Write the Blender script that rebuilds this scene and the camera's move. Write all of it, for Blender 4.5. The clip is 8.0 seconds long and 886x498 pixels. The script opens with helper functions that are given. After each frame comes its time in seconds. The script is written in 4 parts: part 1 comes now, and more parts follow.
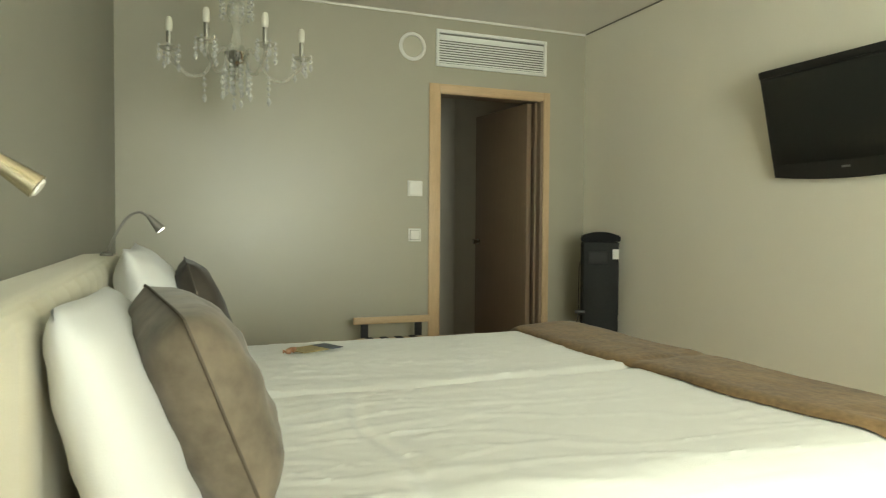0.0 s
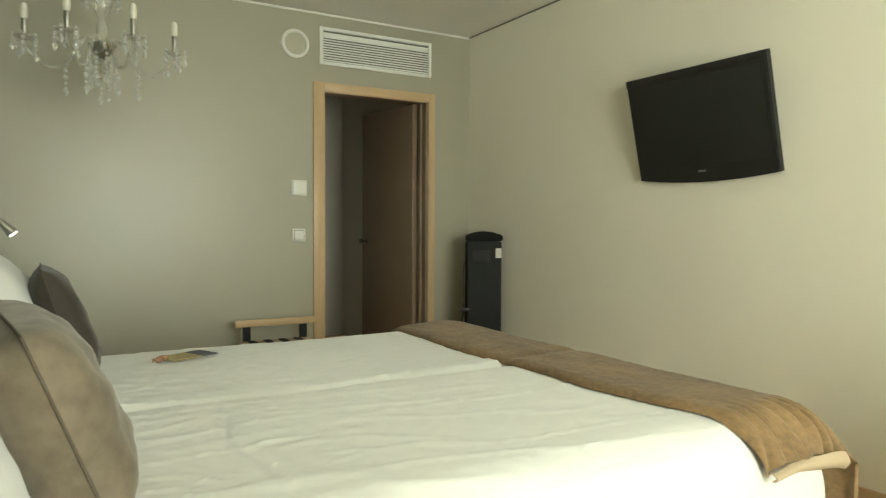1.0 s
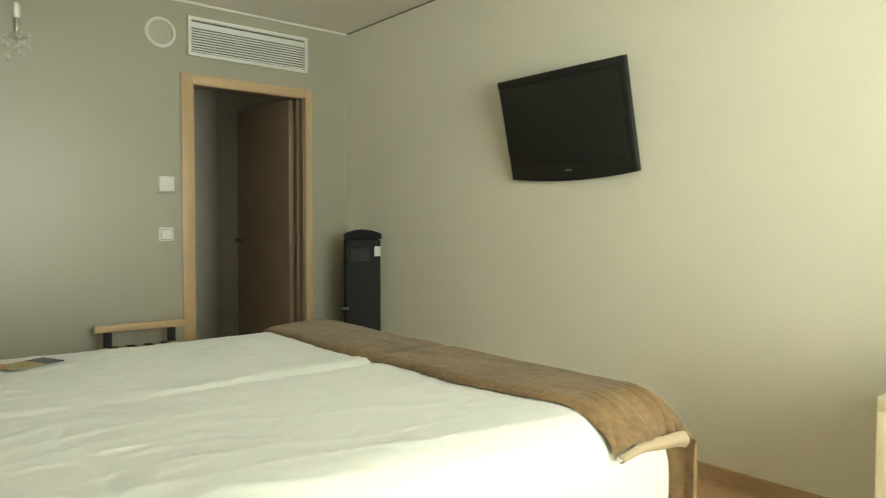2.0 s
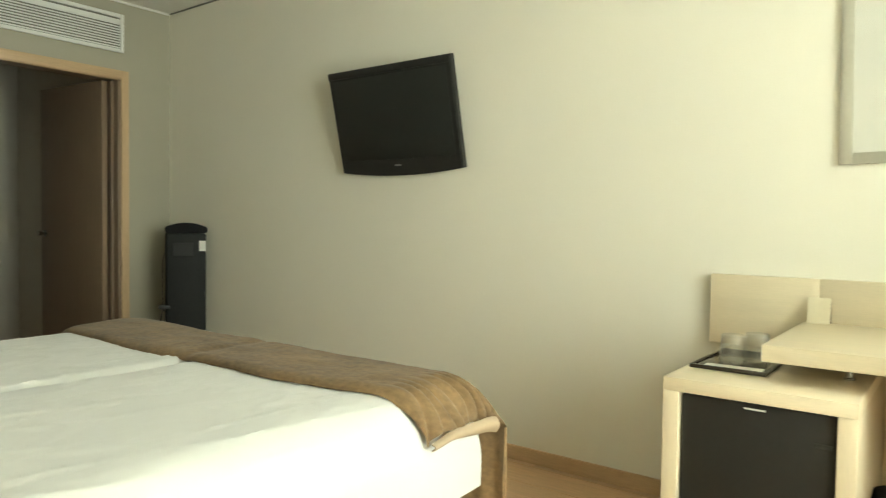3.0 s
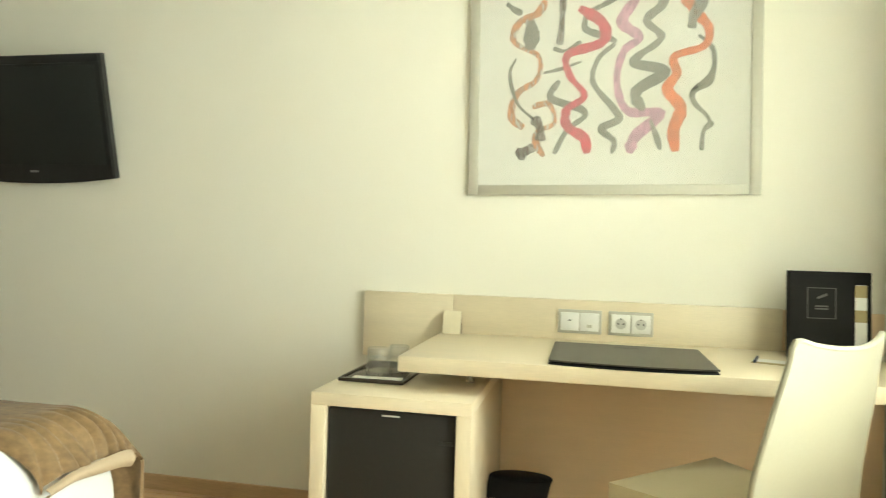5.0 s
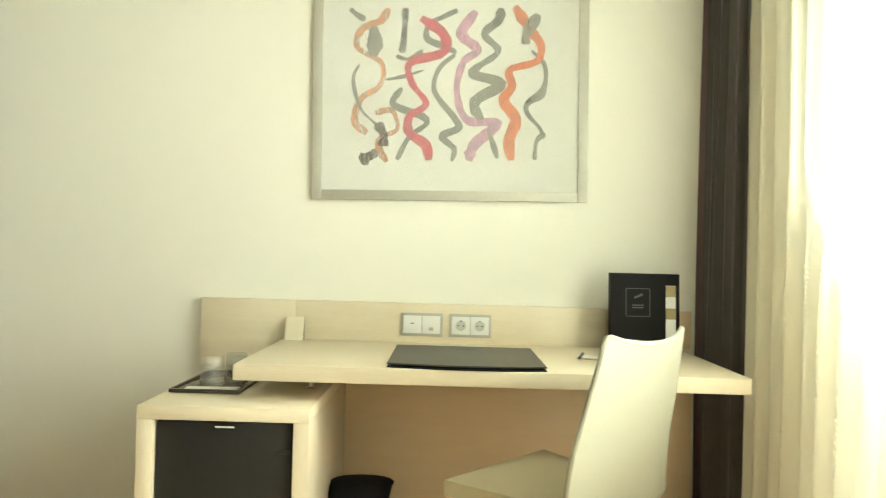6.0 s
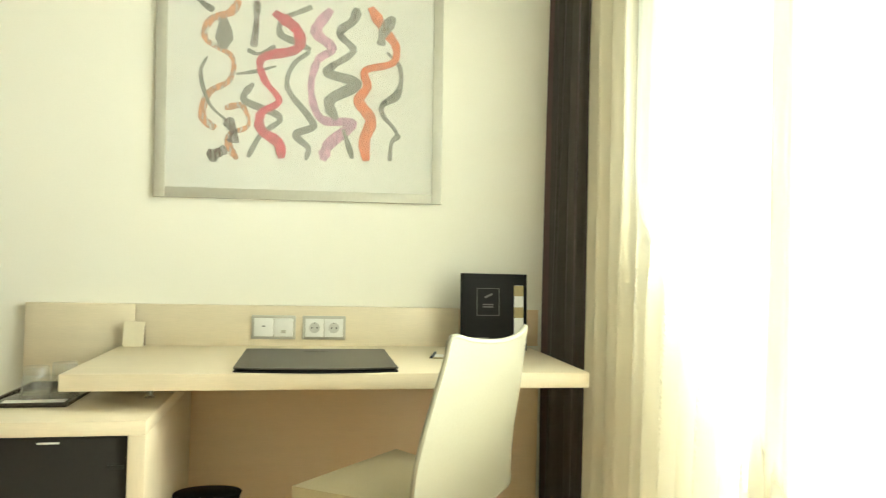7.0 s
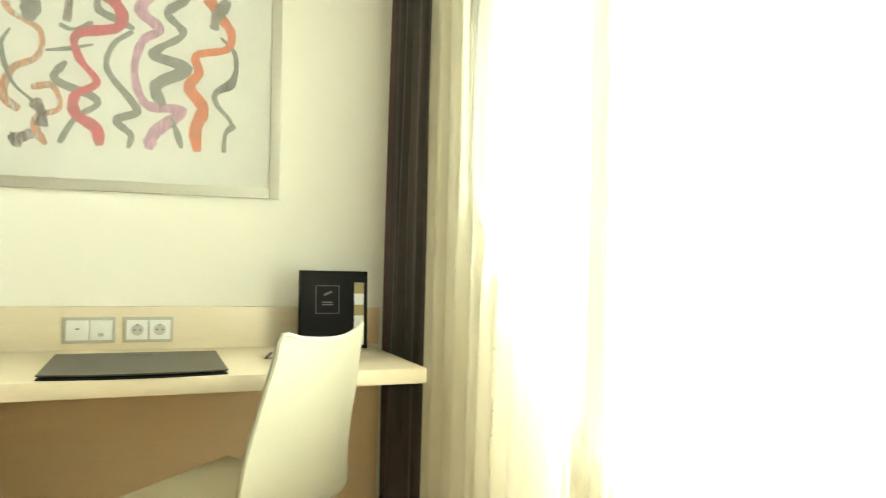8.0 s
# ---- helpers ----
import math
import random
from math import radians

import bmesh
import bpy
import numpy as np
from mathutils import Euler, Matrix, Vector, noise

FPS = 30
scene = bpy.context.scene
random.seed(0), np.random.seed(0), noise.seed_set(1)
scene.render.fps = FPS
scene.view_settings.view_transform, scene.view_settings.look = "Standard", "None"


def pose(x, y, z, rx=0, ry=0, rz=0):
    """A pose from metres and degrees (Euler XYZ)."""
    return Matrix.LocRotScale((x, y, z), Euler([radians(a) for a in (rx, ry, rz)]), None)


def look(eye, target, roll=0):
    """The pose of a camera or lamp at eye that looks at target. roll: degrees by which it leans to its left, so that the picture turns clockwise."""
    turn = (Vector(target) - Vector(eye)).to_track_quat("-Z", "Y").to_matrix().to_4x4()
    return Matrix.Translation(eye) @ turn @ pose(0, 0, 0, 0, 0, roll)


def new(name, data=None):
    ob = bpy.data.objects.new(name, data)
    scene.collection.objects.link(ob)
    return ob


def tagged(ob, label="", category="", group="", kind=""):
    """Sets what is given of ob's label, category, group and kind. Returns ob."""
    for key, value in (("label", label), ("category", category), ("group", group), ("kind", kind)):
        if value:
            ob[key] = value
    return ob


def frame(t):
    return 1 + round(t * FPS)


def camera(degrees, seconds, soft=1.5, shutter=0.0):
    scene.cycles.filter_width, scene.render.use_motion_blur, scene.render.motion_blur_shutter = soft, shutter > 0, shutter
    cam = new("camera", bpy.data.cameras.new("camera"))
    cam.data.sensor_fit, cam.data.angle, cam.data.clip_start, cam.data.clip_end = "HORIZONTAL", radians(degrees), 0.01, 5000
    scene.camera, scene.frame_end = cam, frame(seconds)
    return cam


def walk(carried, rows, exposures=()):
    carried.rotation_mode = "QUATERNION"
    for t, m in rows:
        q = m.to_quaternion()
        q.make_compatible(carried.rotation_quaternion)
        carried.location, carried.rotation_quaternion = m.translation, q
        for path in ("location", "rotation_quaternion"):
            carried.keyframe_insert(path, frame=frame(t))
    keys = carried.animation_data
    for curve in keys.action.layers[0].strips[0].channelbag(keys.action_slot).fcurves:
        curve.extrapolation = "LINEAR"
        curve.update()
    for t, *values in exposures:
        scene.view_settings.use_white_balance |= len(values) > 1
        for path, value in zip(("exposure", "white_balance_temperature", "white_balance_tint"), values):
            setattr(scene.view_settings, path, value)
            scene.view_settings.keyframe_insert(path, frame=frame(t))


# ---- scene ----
cam = camera(65.6, 8.0, soft=1.1, shutter=0.3)
PATH = [
    (0, (-0.321, -0.056, 1.092), (0.415, 1.803, 1.028), 0.4),
    (0.5, (-0.296, -0.077, 1.095), (0.578, 1.72, 1.032), 0.5),
    (1, (-0.28, -0.095, 1.113), (0.733, 1.628, 1.042), 0.3),
    (2.5, (-0.172, -0.148, 1.092), (1.254, 1.253, 1.021), 0.4),
    (3, (-0.142, -0.169, 1.084), (1.445, 1.046, 1.01), 0.8),
    (3.5, (-0.122, -0.196, 1.094), (1.592, 0.832, 1.025), 0.8),
    (4, (-0.11, -0.224, 1.095), (1.702, 0.621, 1.042), 1.2),
    (4.5, (-0.106, -0.249, 1.096), (1.788, 0.394, 1.067), 1.6),
    (5, (-0.114, -0.286, 1.1), (1.842, 0.132, 1.091), 1.7),
    (5.2, (-0.104, -0.305, 1.093), (1.868, 0.026, 1.093), 1.7),
    (6.5, (-0.127, -0.368, 1.105), (1.865, -0.544, 1.126), 1.6),
    (7, (-0.122, -0.393, 1.102), (1.843, -0.766, 1.132), 1.6),
    (7.5, (-0.122, -0.411, 1.099), (1.79, -0.994, 1.133), 1.3),
    (8, (-0.108, -0.443, 1.095), (1.732, -1.226, 1.134), 1.6),
]
walk(cam, [(t, look(eye, target, roll)) for t, eye, target, roll in PATH],
     exposures=[(0.0, -0.19, 6980, -6), (1.0, -0.19, 6980, -6), (2.5, -0.18, 6860, -6), (5.0, -0.20, 6650, -5), (6.5, -0.22, 6600, -5), (8.0, -0.25, 6800, -6)])

# ---- light: overcast day through the curtained window ----
world = bpy.data.worlds.new("sky")
scene.world = world
world.use_nodes = True
sky = world.node_tree.nodes.new("ShaderNodeTexSky")
sky.sky_type, sky.sun_disc = "NISHITA", False
sky.sun_elevation, sky.sun_rotation = radians(40), radians(200)
world.node_tree.links.new(sky.outputs[0], world.node_tree.nodes["Background"].inputs[0])
world.node_tree.nodes["Background"].inputs[1].default_value = 0.15

sun = new("sun", bpy.data.lights.new("sun", "SUN"))
sun.data.energy, sun.data.angle, sun.data.color = 5.0, radians(30), (1.0, 0.96, 0.9)
sun.matrix_world = look((0.5, -6, 8), (1.0, 0, 1))

window_light = new("window_light", bpy.data.lights.new("window_light", "AREA"))
window_light.data.shape, window_light.data.size, window_light.data.size_y = "RECTANGLE", 1.82, 1.94
window_light.data.energy, window_light.data.color, window_light.data.spread = 192, (0.965, 0.985, 1.0), radians(106)
window_light.matrix_world = look((1.03, -1.66, 1.255), (1.03, 2, 1.255))

# ---- room ----
FLOOR, CEIL = -0.032, 2.575
WEST, EAST, NORTH, SOUTH = -0.63, 2.65, 4.5, -1.6


# ---- materials ----
def nodes_of(name):
    m = bpy.data.materials.new(name)
    m.use_nodes = True
    return m, m.node_tree, m.node_tree.nodes["Principled BSDF"]


def mat(name, color, rough=0.6, metal=0.0, var=0.08, fine=60.0, coarse=2.5, bump=0.05, stretch=(1, 1, 1), sheen=0.0, coat=0.0, spec=0.5, island=0.0):
    """A surface with grain and larger blotches, at the size of the world."""
    m, tree, bsdf = nodes_of(name)
    n, link = tree.nodes.new, tree.links.new
    co = n("ShaderNodeTexCoord")
    mp = n("ShaderNodeMapping")
    mp.inputs["Scale"].default_value = stretch
    link(co.outputs["Object"], mp.inputs[0])
    fines, big = n("ShaderNodeTexNoise"), n("ShaderNodeTexNoise")
    fines.inputs["Scale"].default_value, fines.inputs["Detail"].default_value = fine, 4
    big.inputs["Scale"].default_value, big.inputs["Detail"].default_value = coarse, 3
    link(mp.outputs[0], fines.inputs[0])
    link(mp.outputs[0], big.inputs[0])
    add = n("ShaderNodeMath")
    add.operation = "ADD"
    link(fines.outputs[0], add.inputs[0])
    link(big.outputs[0], add.inputs[1])
    last = add
    if island:
        info, mul, add2 = n("ShaderNodeObjectInfo"), n("ShaderNodeMath"), n("ShaderNodeMath")
        mul.operation, add2.operation = "MULTIPLY_ADD", "ADD"
        link(info.outputs["Random"], mul.inputs[0])
        mul.inputs[1].default_value, mul.inputs[2].default_value = island, -island / 2
        link(add.outputs[0], add2.inputs[0])
        link(mul.outputs[0], add2.inputs[1])
        last = add2
    ramp = n("ShaderNodeMapRange")
    ramp.inputs["From Min"].default_value, ramp.inputs["From Max"].default_value = 0.55, 1.45
    link(last.outputs[0], ramp.inputs[0])
    mix = n("ShaderNodeMix")
    mix.data_type = "RGBA"
    mix.inputs["A"].default_value = (*[c * (1 - var) for c in color], 1)
    mix.inputs["B"].default_value = (*[min(1, c * (1 + var)) for c in color], 1)
    link(ramp.outputs[0], mix.inputs["Factor"])
    link(mix.outputs["Result"], bsdf.inputs["Base Color"])
    rr = n("ShaderNodeMapRange")
    rr.inputs["To Min"].default_value, rr.inputs["To Max"].default_value = max(0.02, rough - 0.06), min(1, rough + 0.06)
    link(big.outputs[0], rr.inputs[0])
    link(rr.outputs[0], bsdf.inputs["Roughness"])
    bsdf.inputs["Metallic"].default_value = metal
    bsdf.inputs["Specular IOR Level"].default_value = spec
    bsdf.inputs["Sheen Weight"].default_value = sheen
    bsdf.inputs["Sheen Roughness"].default_value = 0.4
    bsdf.inputs["Coat Weight"].default_value = coat
    if bump:
        b = n("ShaderNodeBump")
        b.inputs["Strength"].default_value, b.inputs["Distance"].default_value = bump, 0.004
        link(fines.outputs[0], b.inputs["Height"])
        link(b.outputs[0], bsdf.inputs["Normal"])
    return m


def clear(name, tint, gloss=0.05, edge=0.7, floor_gloss=0.04, haze=0.0):
    """Thin clear glass: seen through, with a sheen that grows at the edge."""
    m, tree, bsdf = nodes_of(name)
    n, link = tree.nodes.new, tree.links.new
    tr, gl, fr, pw, mx = n("ShaderNodeBsdfTransparent"), n("ShaderNodeBsdfGlossy"), n("ShaderNodeLayerWeight"), n("ShaderNodeMath"), n("ShaderNodeMixShader")
    tr.inputs[0].default_value = (*tint, 1)
    gl.inputs["Roughness"].default_value = gloss
    fr.inputs["Blend"].default_value = 0.5
    pw.operation = "MULTIPLY_ADD"
    cube = n("ShaderNodeMath")
    cube.operation, cube.inputs[1].default_value = "POWER", 4.0
    link(fr.outputs["Facing"], cube.inputs[0])
    link(cube.outputs[0], pw.inputs[0])
    pw.inputs[1].default_value, pw.inputs[2].default_value = edge, floor_gloss
    link(pw.outputs[0], mx.inputs[0])
    link(tr.outputs[0], mx.inputs[1])
    link(gl.outputs[0], mx.inputs[2])
    last = mx
    if haze:
        df, last = n("ShaderNodeBsdfDiffuse"), n("ShaderNodeMixShader")
        df.inputs[0].default_value = (0.85, 0.85, 0.80, 1)
        last.inputs[0].default_value = haze
        link(mx.outputs[0], last.inputs[1])
        link(df.outputs[0], last.inputs[2])
    link(last.outputs[0], tree.nodes["Material Output"].inputs[0])
    return m


def sheer_cloth(name, color, open_share, body=0.5, thinning=False):
    """Thin woven voile: part open, part lit from behind; thinning: openness set per vertex, to grade the glow."""
    m, tree, bsdf = nodes_of(name)
    n, link = tree.nodes.new, tree.links.new
    tr, tl, df, a, b = (n(k) for k in ("ShaderNodeBsdfTransparent", "ShaderNodeBsdfTranslucent", "ShaderNodeBsdfDiffuse", "ShaderNodeMixShader", "ShaderNodeMixShader"))
    co, wv = n("ShaderNodeTexCoord"), n("ShaderNodeTexNoise")
    mp = n("ShaderNodeMapping")
    mp.inputs["Scale"].default_value = (30, 30, 1.5)
    link(co.outputs["Object"], mp.inputs[0])
    link(mp.outputs[0], wv.inputs[0])
    mr = n("ShaderNodeMapRange")
    mr.inputs["To Min"].default_value, mr.inputs["To Max"].default_value = open_share + 0.08, open_share - 0.08
    link(wv.outputs[0], mr.inputs[0])
    tl.inputs[0].default_value = df.inputs[0].default_value = (*color, 1)
    a.inputs[0].default_value = body
    link(tl.outputs[0], a.inputs[1])
    link(df.outputs[0], a.inputs[2])
    if thinning:
        layers = n("ShaderNodeAttribute")
        layers.attribute_name = "openness"
        link(layers.outputs["Fac"], b.inputs[0])
    else:
        link(mr.outputs[0], b.inputs[0])
    link(a.outputs[0], b.inputs[1])
    link(tr.outputs[0], b.inputs[2])
    link(b.outputs[0], tree.nodes["Material Output"].inputs[0])
    return m


def glow(name, color, strength):
    m, tree, bsdf = nodes_of(name)
    bsdf.inputs["Emission Color"].default_value = (*color, 1)
    bsdf.inputs["Emission Strength"].default_value = strength
    return m


CREAM_WALL = mat("cream_wall_paint", (0.88, 0.85, 0.735), 0.75, var=0.03, fine=220, coarse=1.2, bump=0.12)
GREY_WALL = mat("grey_satin_wall_paint", (0.398, 0.378, 0.298), 0.37, var=0.03, fine=220, coarse=1.2, bump=0.04)
# the grey wall's hue, about a third darker
HEAD_WALL = mat("grey_satin_head_wall", (0.27, 0.265, 0.222), 0.45, var=0.03, fine=220, coarse=1.2, bump=0.04)
CEILING = mat("ceiling_paint", (0.82, 0.80, 0.73), 0.8, var=0.03, fine=150, bump=0.08)
HALL_WALL = mat("hall_wall_paint", (0.60, 0.56, 0.49), 0.7, var=0.04, fine=200)
WHITE = mat("white_plastic", (0.8, 0.79, 0.74), 0.4, var=0.03, bump=0.02)
WHITE_METAL = mat("white_enamel", (0.8, 0.8, 0.76), 0.45, var=0.03, bump=0.02)
GREY_GAP = mat("grey_gap", (0.21, 0.205, 0.175), 0.8, var=0.1)
DARK_GAP = mat("dark_gap", (0.06, 0.06, 0.055), 0.8, var=0.2)
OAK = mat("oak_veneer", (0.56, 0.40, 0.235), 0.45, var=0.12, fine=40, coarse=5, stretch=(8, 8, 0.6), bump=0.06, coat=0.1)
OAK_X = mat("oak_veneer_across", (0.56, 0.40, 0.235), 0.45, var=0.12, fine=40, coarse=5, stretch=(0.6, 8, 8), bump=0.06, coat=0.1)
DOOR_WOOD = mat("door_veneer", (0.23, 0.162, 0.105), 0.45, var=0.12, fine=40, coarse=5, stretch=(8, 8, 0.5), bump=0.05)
MAPLE = mat("maple_veneer", (0.76, 0.66, 0.475), 0.42, var=0.06, fine=45, coarse=5, stretch=(7, 0.6, 7), bump=0.04, coat=0.12)
MAPLE_UP = mat("maple_veneer_upright", (0.745, 0.645, 0.465), 0.42, var=0.06, fine=45, coarse=5, stretch=(7, 7, 0.6), bump=0.04, coat=0.12)
MODESTY = mat("warm_maple_veneer", (0.80, 0.61, 0.39), 0.5, var=0.04, fine=45, coarse=5, stretch=(7, 0.6, 7), bump=0.04)
PLANK = mat("laminate_plank", (0.57, 0.37, 0.21), 0.38, var=0.2, fine=30, coarse=6, stretch=(9, 0.7, 9), bump=0.05, island=0.5)
SKIRTING = mat("oak_skirting", (0.56, 0.38, 0.22), 0.45, var=0.15, fine=30, coarse=5, stretch=(9, 0.7, 9))
SHEET = mat("white_cotton", (0.70, 0.70, 0.665), 0.85, var=0.03, fine=400, coarse=3, bump=0.1, sheen=0.4)
PILLOW = mat("white_pillow_cotton", (0.58, 0.585, 0.575), 0.85, var=0.025, fine=300, coarse=4, bump=0.1, sheen=0.2)
VELVET = mat("brown_velvet", (0.205, 0.130, 0.058), 0.7, var=0.50, fine=70, coarse=8, bump=0.18, sheen=0.12, stretch=(1, 0.6, 1))
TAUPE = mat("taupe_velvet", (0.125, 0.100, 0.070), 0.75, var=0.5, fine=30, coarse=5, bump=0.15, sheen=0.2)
# far cushion: the taupe velvet at about a third of its colour
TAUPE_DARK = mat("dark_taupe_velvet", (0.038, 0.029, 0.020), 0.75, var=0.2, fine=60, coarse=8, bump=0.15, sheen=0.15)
# darker than the cover: the shade in the seam's valley is coloured in
PIPING = mat("shaded_taupe_piping", (0.070, 0.055, 0.038), 0.8, var=0.2)
LINING = mat("cream_lining", (0.40, 0.31, 0.205), 0.8, var=0.06, fine=120)
HEADBOARD = mat("cream_upholstery", (0.63, 0.59, 0.46), 0.75, var=0.04, fine=300, coarse=4, bump=0.15, sheen=0.2)
BASE_CLOTH = mat("cream_bed_base", (0.62, 0.54, 0.36), 0.85, var=0.05, fine=200)
BLACK = mat("black_plastic", (0.018, 0.018, 0.017), 0.35, var=0.2, bump=0.02)
SCREEN = mat("dark_screen", (0.016, 0.018, 0.016), 0.42, var=0.1, bump=0.0)
FRIDGE = mat("dark_fridge_door", (0.020, 0.018, 0.015), 0.55, var=0.12, fine=90, bump=0.04, spec=0.3)
PRESS = mat("charcoal_casing", (0.018, 0.019, 0.018), 0.65, var=0.2, fine=80, bump=0.03, spec=0.2)
CHROME = mat("chrome", (0.62, 0.62, 0.6), 0.18, metal=1.0, var=0.05, bump=0.0)
BRASS = mat("brass_lamp", (0.78, 0.70, 0.52), 0.22, metal=1.0, var=0.08, bump=0.0)
SILVER = mat("silver_frame", (0.50, 0.48, 0.40), 0.5, metal=0.25, var=0.06, fine=80, bump=0.03)
MAT_BOARD = mat("art_paper", (0.85, 0.835, 0.765), 0.85, var=0.02, fine=300)
LEATHER = mat("dark_leather", (0.045, 0.038, 0.027), 0.42, var=0.15, fine=180, bump=0.12)
BLACK_CARD = mat("black_leatherette", (0.010, 0.009, 0.008), 0.7, var=0.15, fine=200, bump=0.08, spec=0.2)
PAPER = mat("white_paper", (0.8, 0.79, 0.74), 0.8, var=0.03)
GREY_PRINT = mat("grey_print", (0.11, 0.105, 0.095), 0.6, var=0.1)
GOLD = mat("gold_print", (0.38, 0.30, 0.13), 0.5, var=0.15)
NAVY = mat("navy_print", (0.05, 0.06, 0.09), 0.5, var=0.1)
ORANGE_WRAP = mat("orange_wrapper", (0.34, 0.17, 0.09), 0.4, var=0.2)
TRAY = mat("dark_wenge_tray", (0.05, 0.037, 0.025), 0.13, var=0.2, fine=60, stretch=(1, 8, 1))
# backrest: the seat's leather coloured darker, to offset the window light it faces
CHAIR = mat("cream_leather_darkened", (0.32, 0.30, 0.22), 0.5, var=0.04, fine=150, coarse=5, bump=0.08)
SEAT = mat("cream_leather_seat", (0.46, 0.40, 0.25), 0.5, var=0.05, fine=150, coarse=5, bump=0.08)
STEEL = mat("grey_steel", (0.32, 0.31, 0.28), 0.4, metal=0.8, var=0.08)
DARK_CURTAIN = mat("brown_drape", (0.056, 0.046, 0.038), 0.85, var=0.25, fine=60, coarse=6, stretch=(5, 5, 0.2), bump=0.1, sheen=0.2)
PLUM_STRIPE = mat("plum_stripe", (0.10, 0.060, 0.055), 0.8, var=0.2, fine=60, stretch=(5, 5, 0.2), bump=0.1, sheen=0.2)
SHEER = sheer_cloth("white_voile", (0.90, 0.89, 0.82), 0.25)
DIMMING_VOILE = sheer_cloth("dimming_voile", (0.85, 0.80, 0.64), 0.0, 0.98, True)
PANE = clear("window_glass", (0.96, 0.98, 0.97))
# haze: pale diffuse veil in place of the room's reflection on the glass
ART_GLASS = clear("picture_glass", (0.98, 0.98, 0.975), haze=0.07)
TUMBLER = clear("tumbler_glass", (0.97, 0.97, 0.95), 0.06, 0.8, 0.06, 0.07)
CRYSTAL = clear("crystal", (0.95, 0.95, 0.92), 0.08, 0.6, 0.10, 0.16)
BEAD = clear("crystal_bead", (0.95, 0.95, 0.92), 0.05, 0.5, 0.32, 0.42)
BULB = mat("opal_bulb", (0.70, 0.68, 0.58), 0.4, var=0.03, bump=0.0)
STRAP = mat("black_strap", (0.02, 0.02, 0.02), 0.8, var=0.2)
TABLE_TOP = mat("cream_table_top", (0.72, 0.60, 0.45), 0.4, var=0.06, fine=45, stretch=(0.7, 7, 7))
BIN_BLACK = mat("matt_black_plastic", (0.008, 0.008, 0.008), 0.75, var=0.2, spec=0.2)
LED = glow("led", (1.0, 0.98, 0.9), 6.0)


# ---- building helpers ----
def thing(name, at, label, category, group="", kind=""):
    ob = new(name)
    ob.location = at
    return tagged(ob, label, category, group, kind)


def part(name, bm, material, parent=None, label="", smooth=True):
    bmesh.ops.recalc_face_normals(bm, faces=bm.faces)
    me = bpy.data.meshes.new(name)
    bm.to_mesh(me)
    bm.free()
    if smooth:
        for p in me.polygons:
            p.use_smooth = True
        me.set_sharp_from_angle(angle=radians(35))
    for m in material if isinstance(material, (list, tuple)) else (material,):
        me.materials.append(m)
    ob = new(name, me)
    if parent is not None:
        ob.parent = parent
        if parent.parent is None:
            ob.matrix_parent_inverse = Matrix.Translation(-parent.location)
    return tagged(ob, label)


def box(x0, x1, y0, y1, z0, z1, bevel=0.0, bm=None, m=None, segments=2):
    one = bmesh.new()
    bmesh.ops.create_cube(one, size=1)
    for v in one.verts:
        v.co = Vector(((x0 + x1) / 2 + v.co.x * (x1 - x0), (y0 + y1) / 2 + v.co.y * (y1 - y0), (z0 + z1) / 2 + v.co.z * (z1 - z0)))
    if bevel:
        bmesh.ops.bevel(one, geom=one.edges[:], offset=bevel, segments=segments, profile=0.5, affect="EDGES")
    if m is not None:
        one.transform(m)
    return join(bm, one)


def join(bm, one):
    if bm is None:
        return one
    me = bpy.data.meshes.new("joined")
    one.to_mesh(me)
    one.free()
    bm.from_mesh(me)
    bpy.data.meshes.remove(me)
    return bm


def lathe(profile, at=(0, 0, 0), n=24, bm=None, m=None):
    """A turned shape from (radius, height) pairs."""
    one = bmesh.new()
    rings = []
    for r, z in profile:
        rings.append([one.verts.new((at[0] + r * math.cos(2 * math.pi * k / n), at[1] + r * math.sin(2 * math.pi * k / n), at[2] + z)) for k in range(n)])
    for a, b in zip(rings, rings[1:]):
        for k in range(n):
            one.faces.new((a[k], a[(k + 1) % n], b[(k + 1) % n], b[k]))
    one.faces.new(rings[0][::-1])
    one.faces.new(rings[-1])
    bmesh.ops.remove_doubles(one, verts=one.verts, dist=1e-6)
    if m is not None:
        one.transform(m)
    return join(bm, one)


def smooth_path(points, steps=8):
    """A curve through the points."""
    pts = [Vector(p) for p in points]
    pts = [2 * pts[0] - pts[1]] + pts + [2 * pts[-1] - pts[-2]]
    out = []
    for i in range(1, len(pts) - 2):
        a, b, c, d = pts[i - 1:i + 3]
        for k in range(steps):
            t = k / steps
            out.append(0.5 * ((2 * b) + (c - a) * t + (2 * a - 5 * b + 4 * c - d) * t * t + (3 * b - a - 3 * c + d) * t ** 3))
    return out + [pts[-2]]


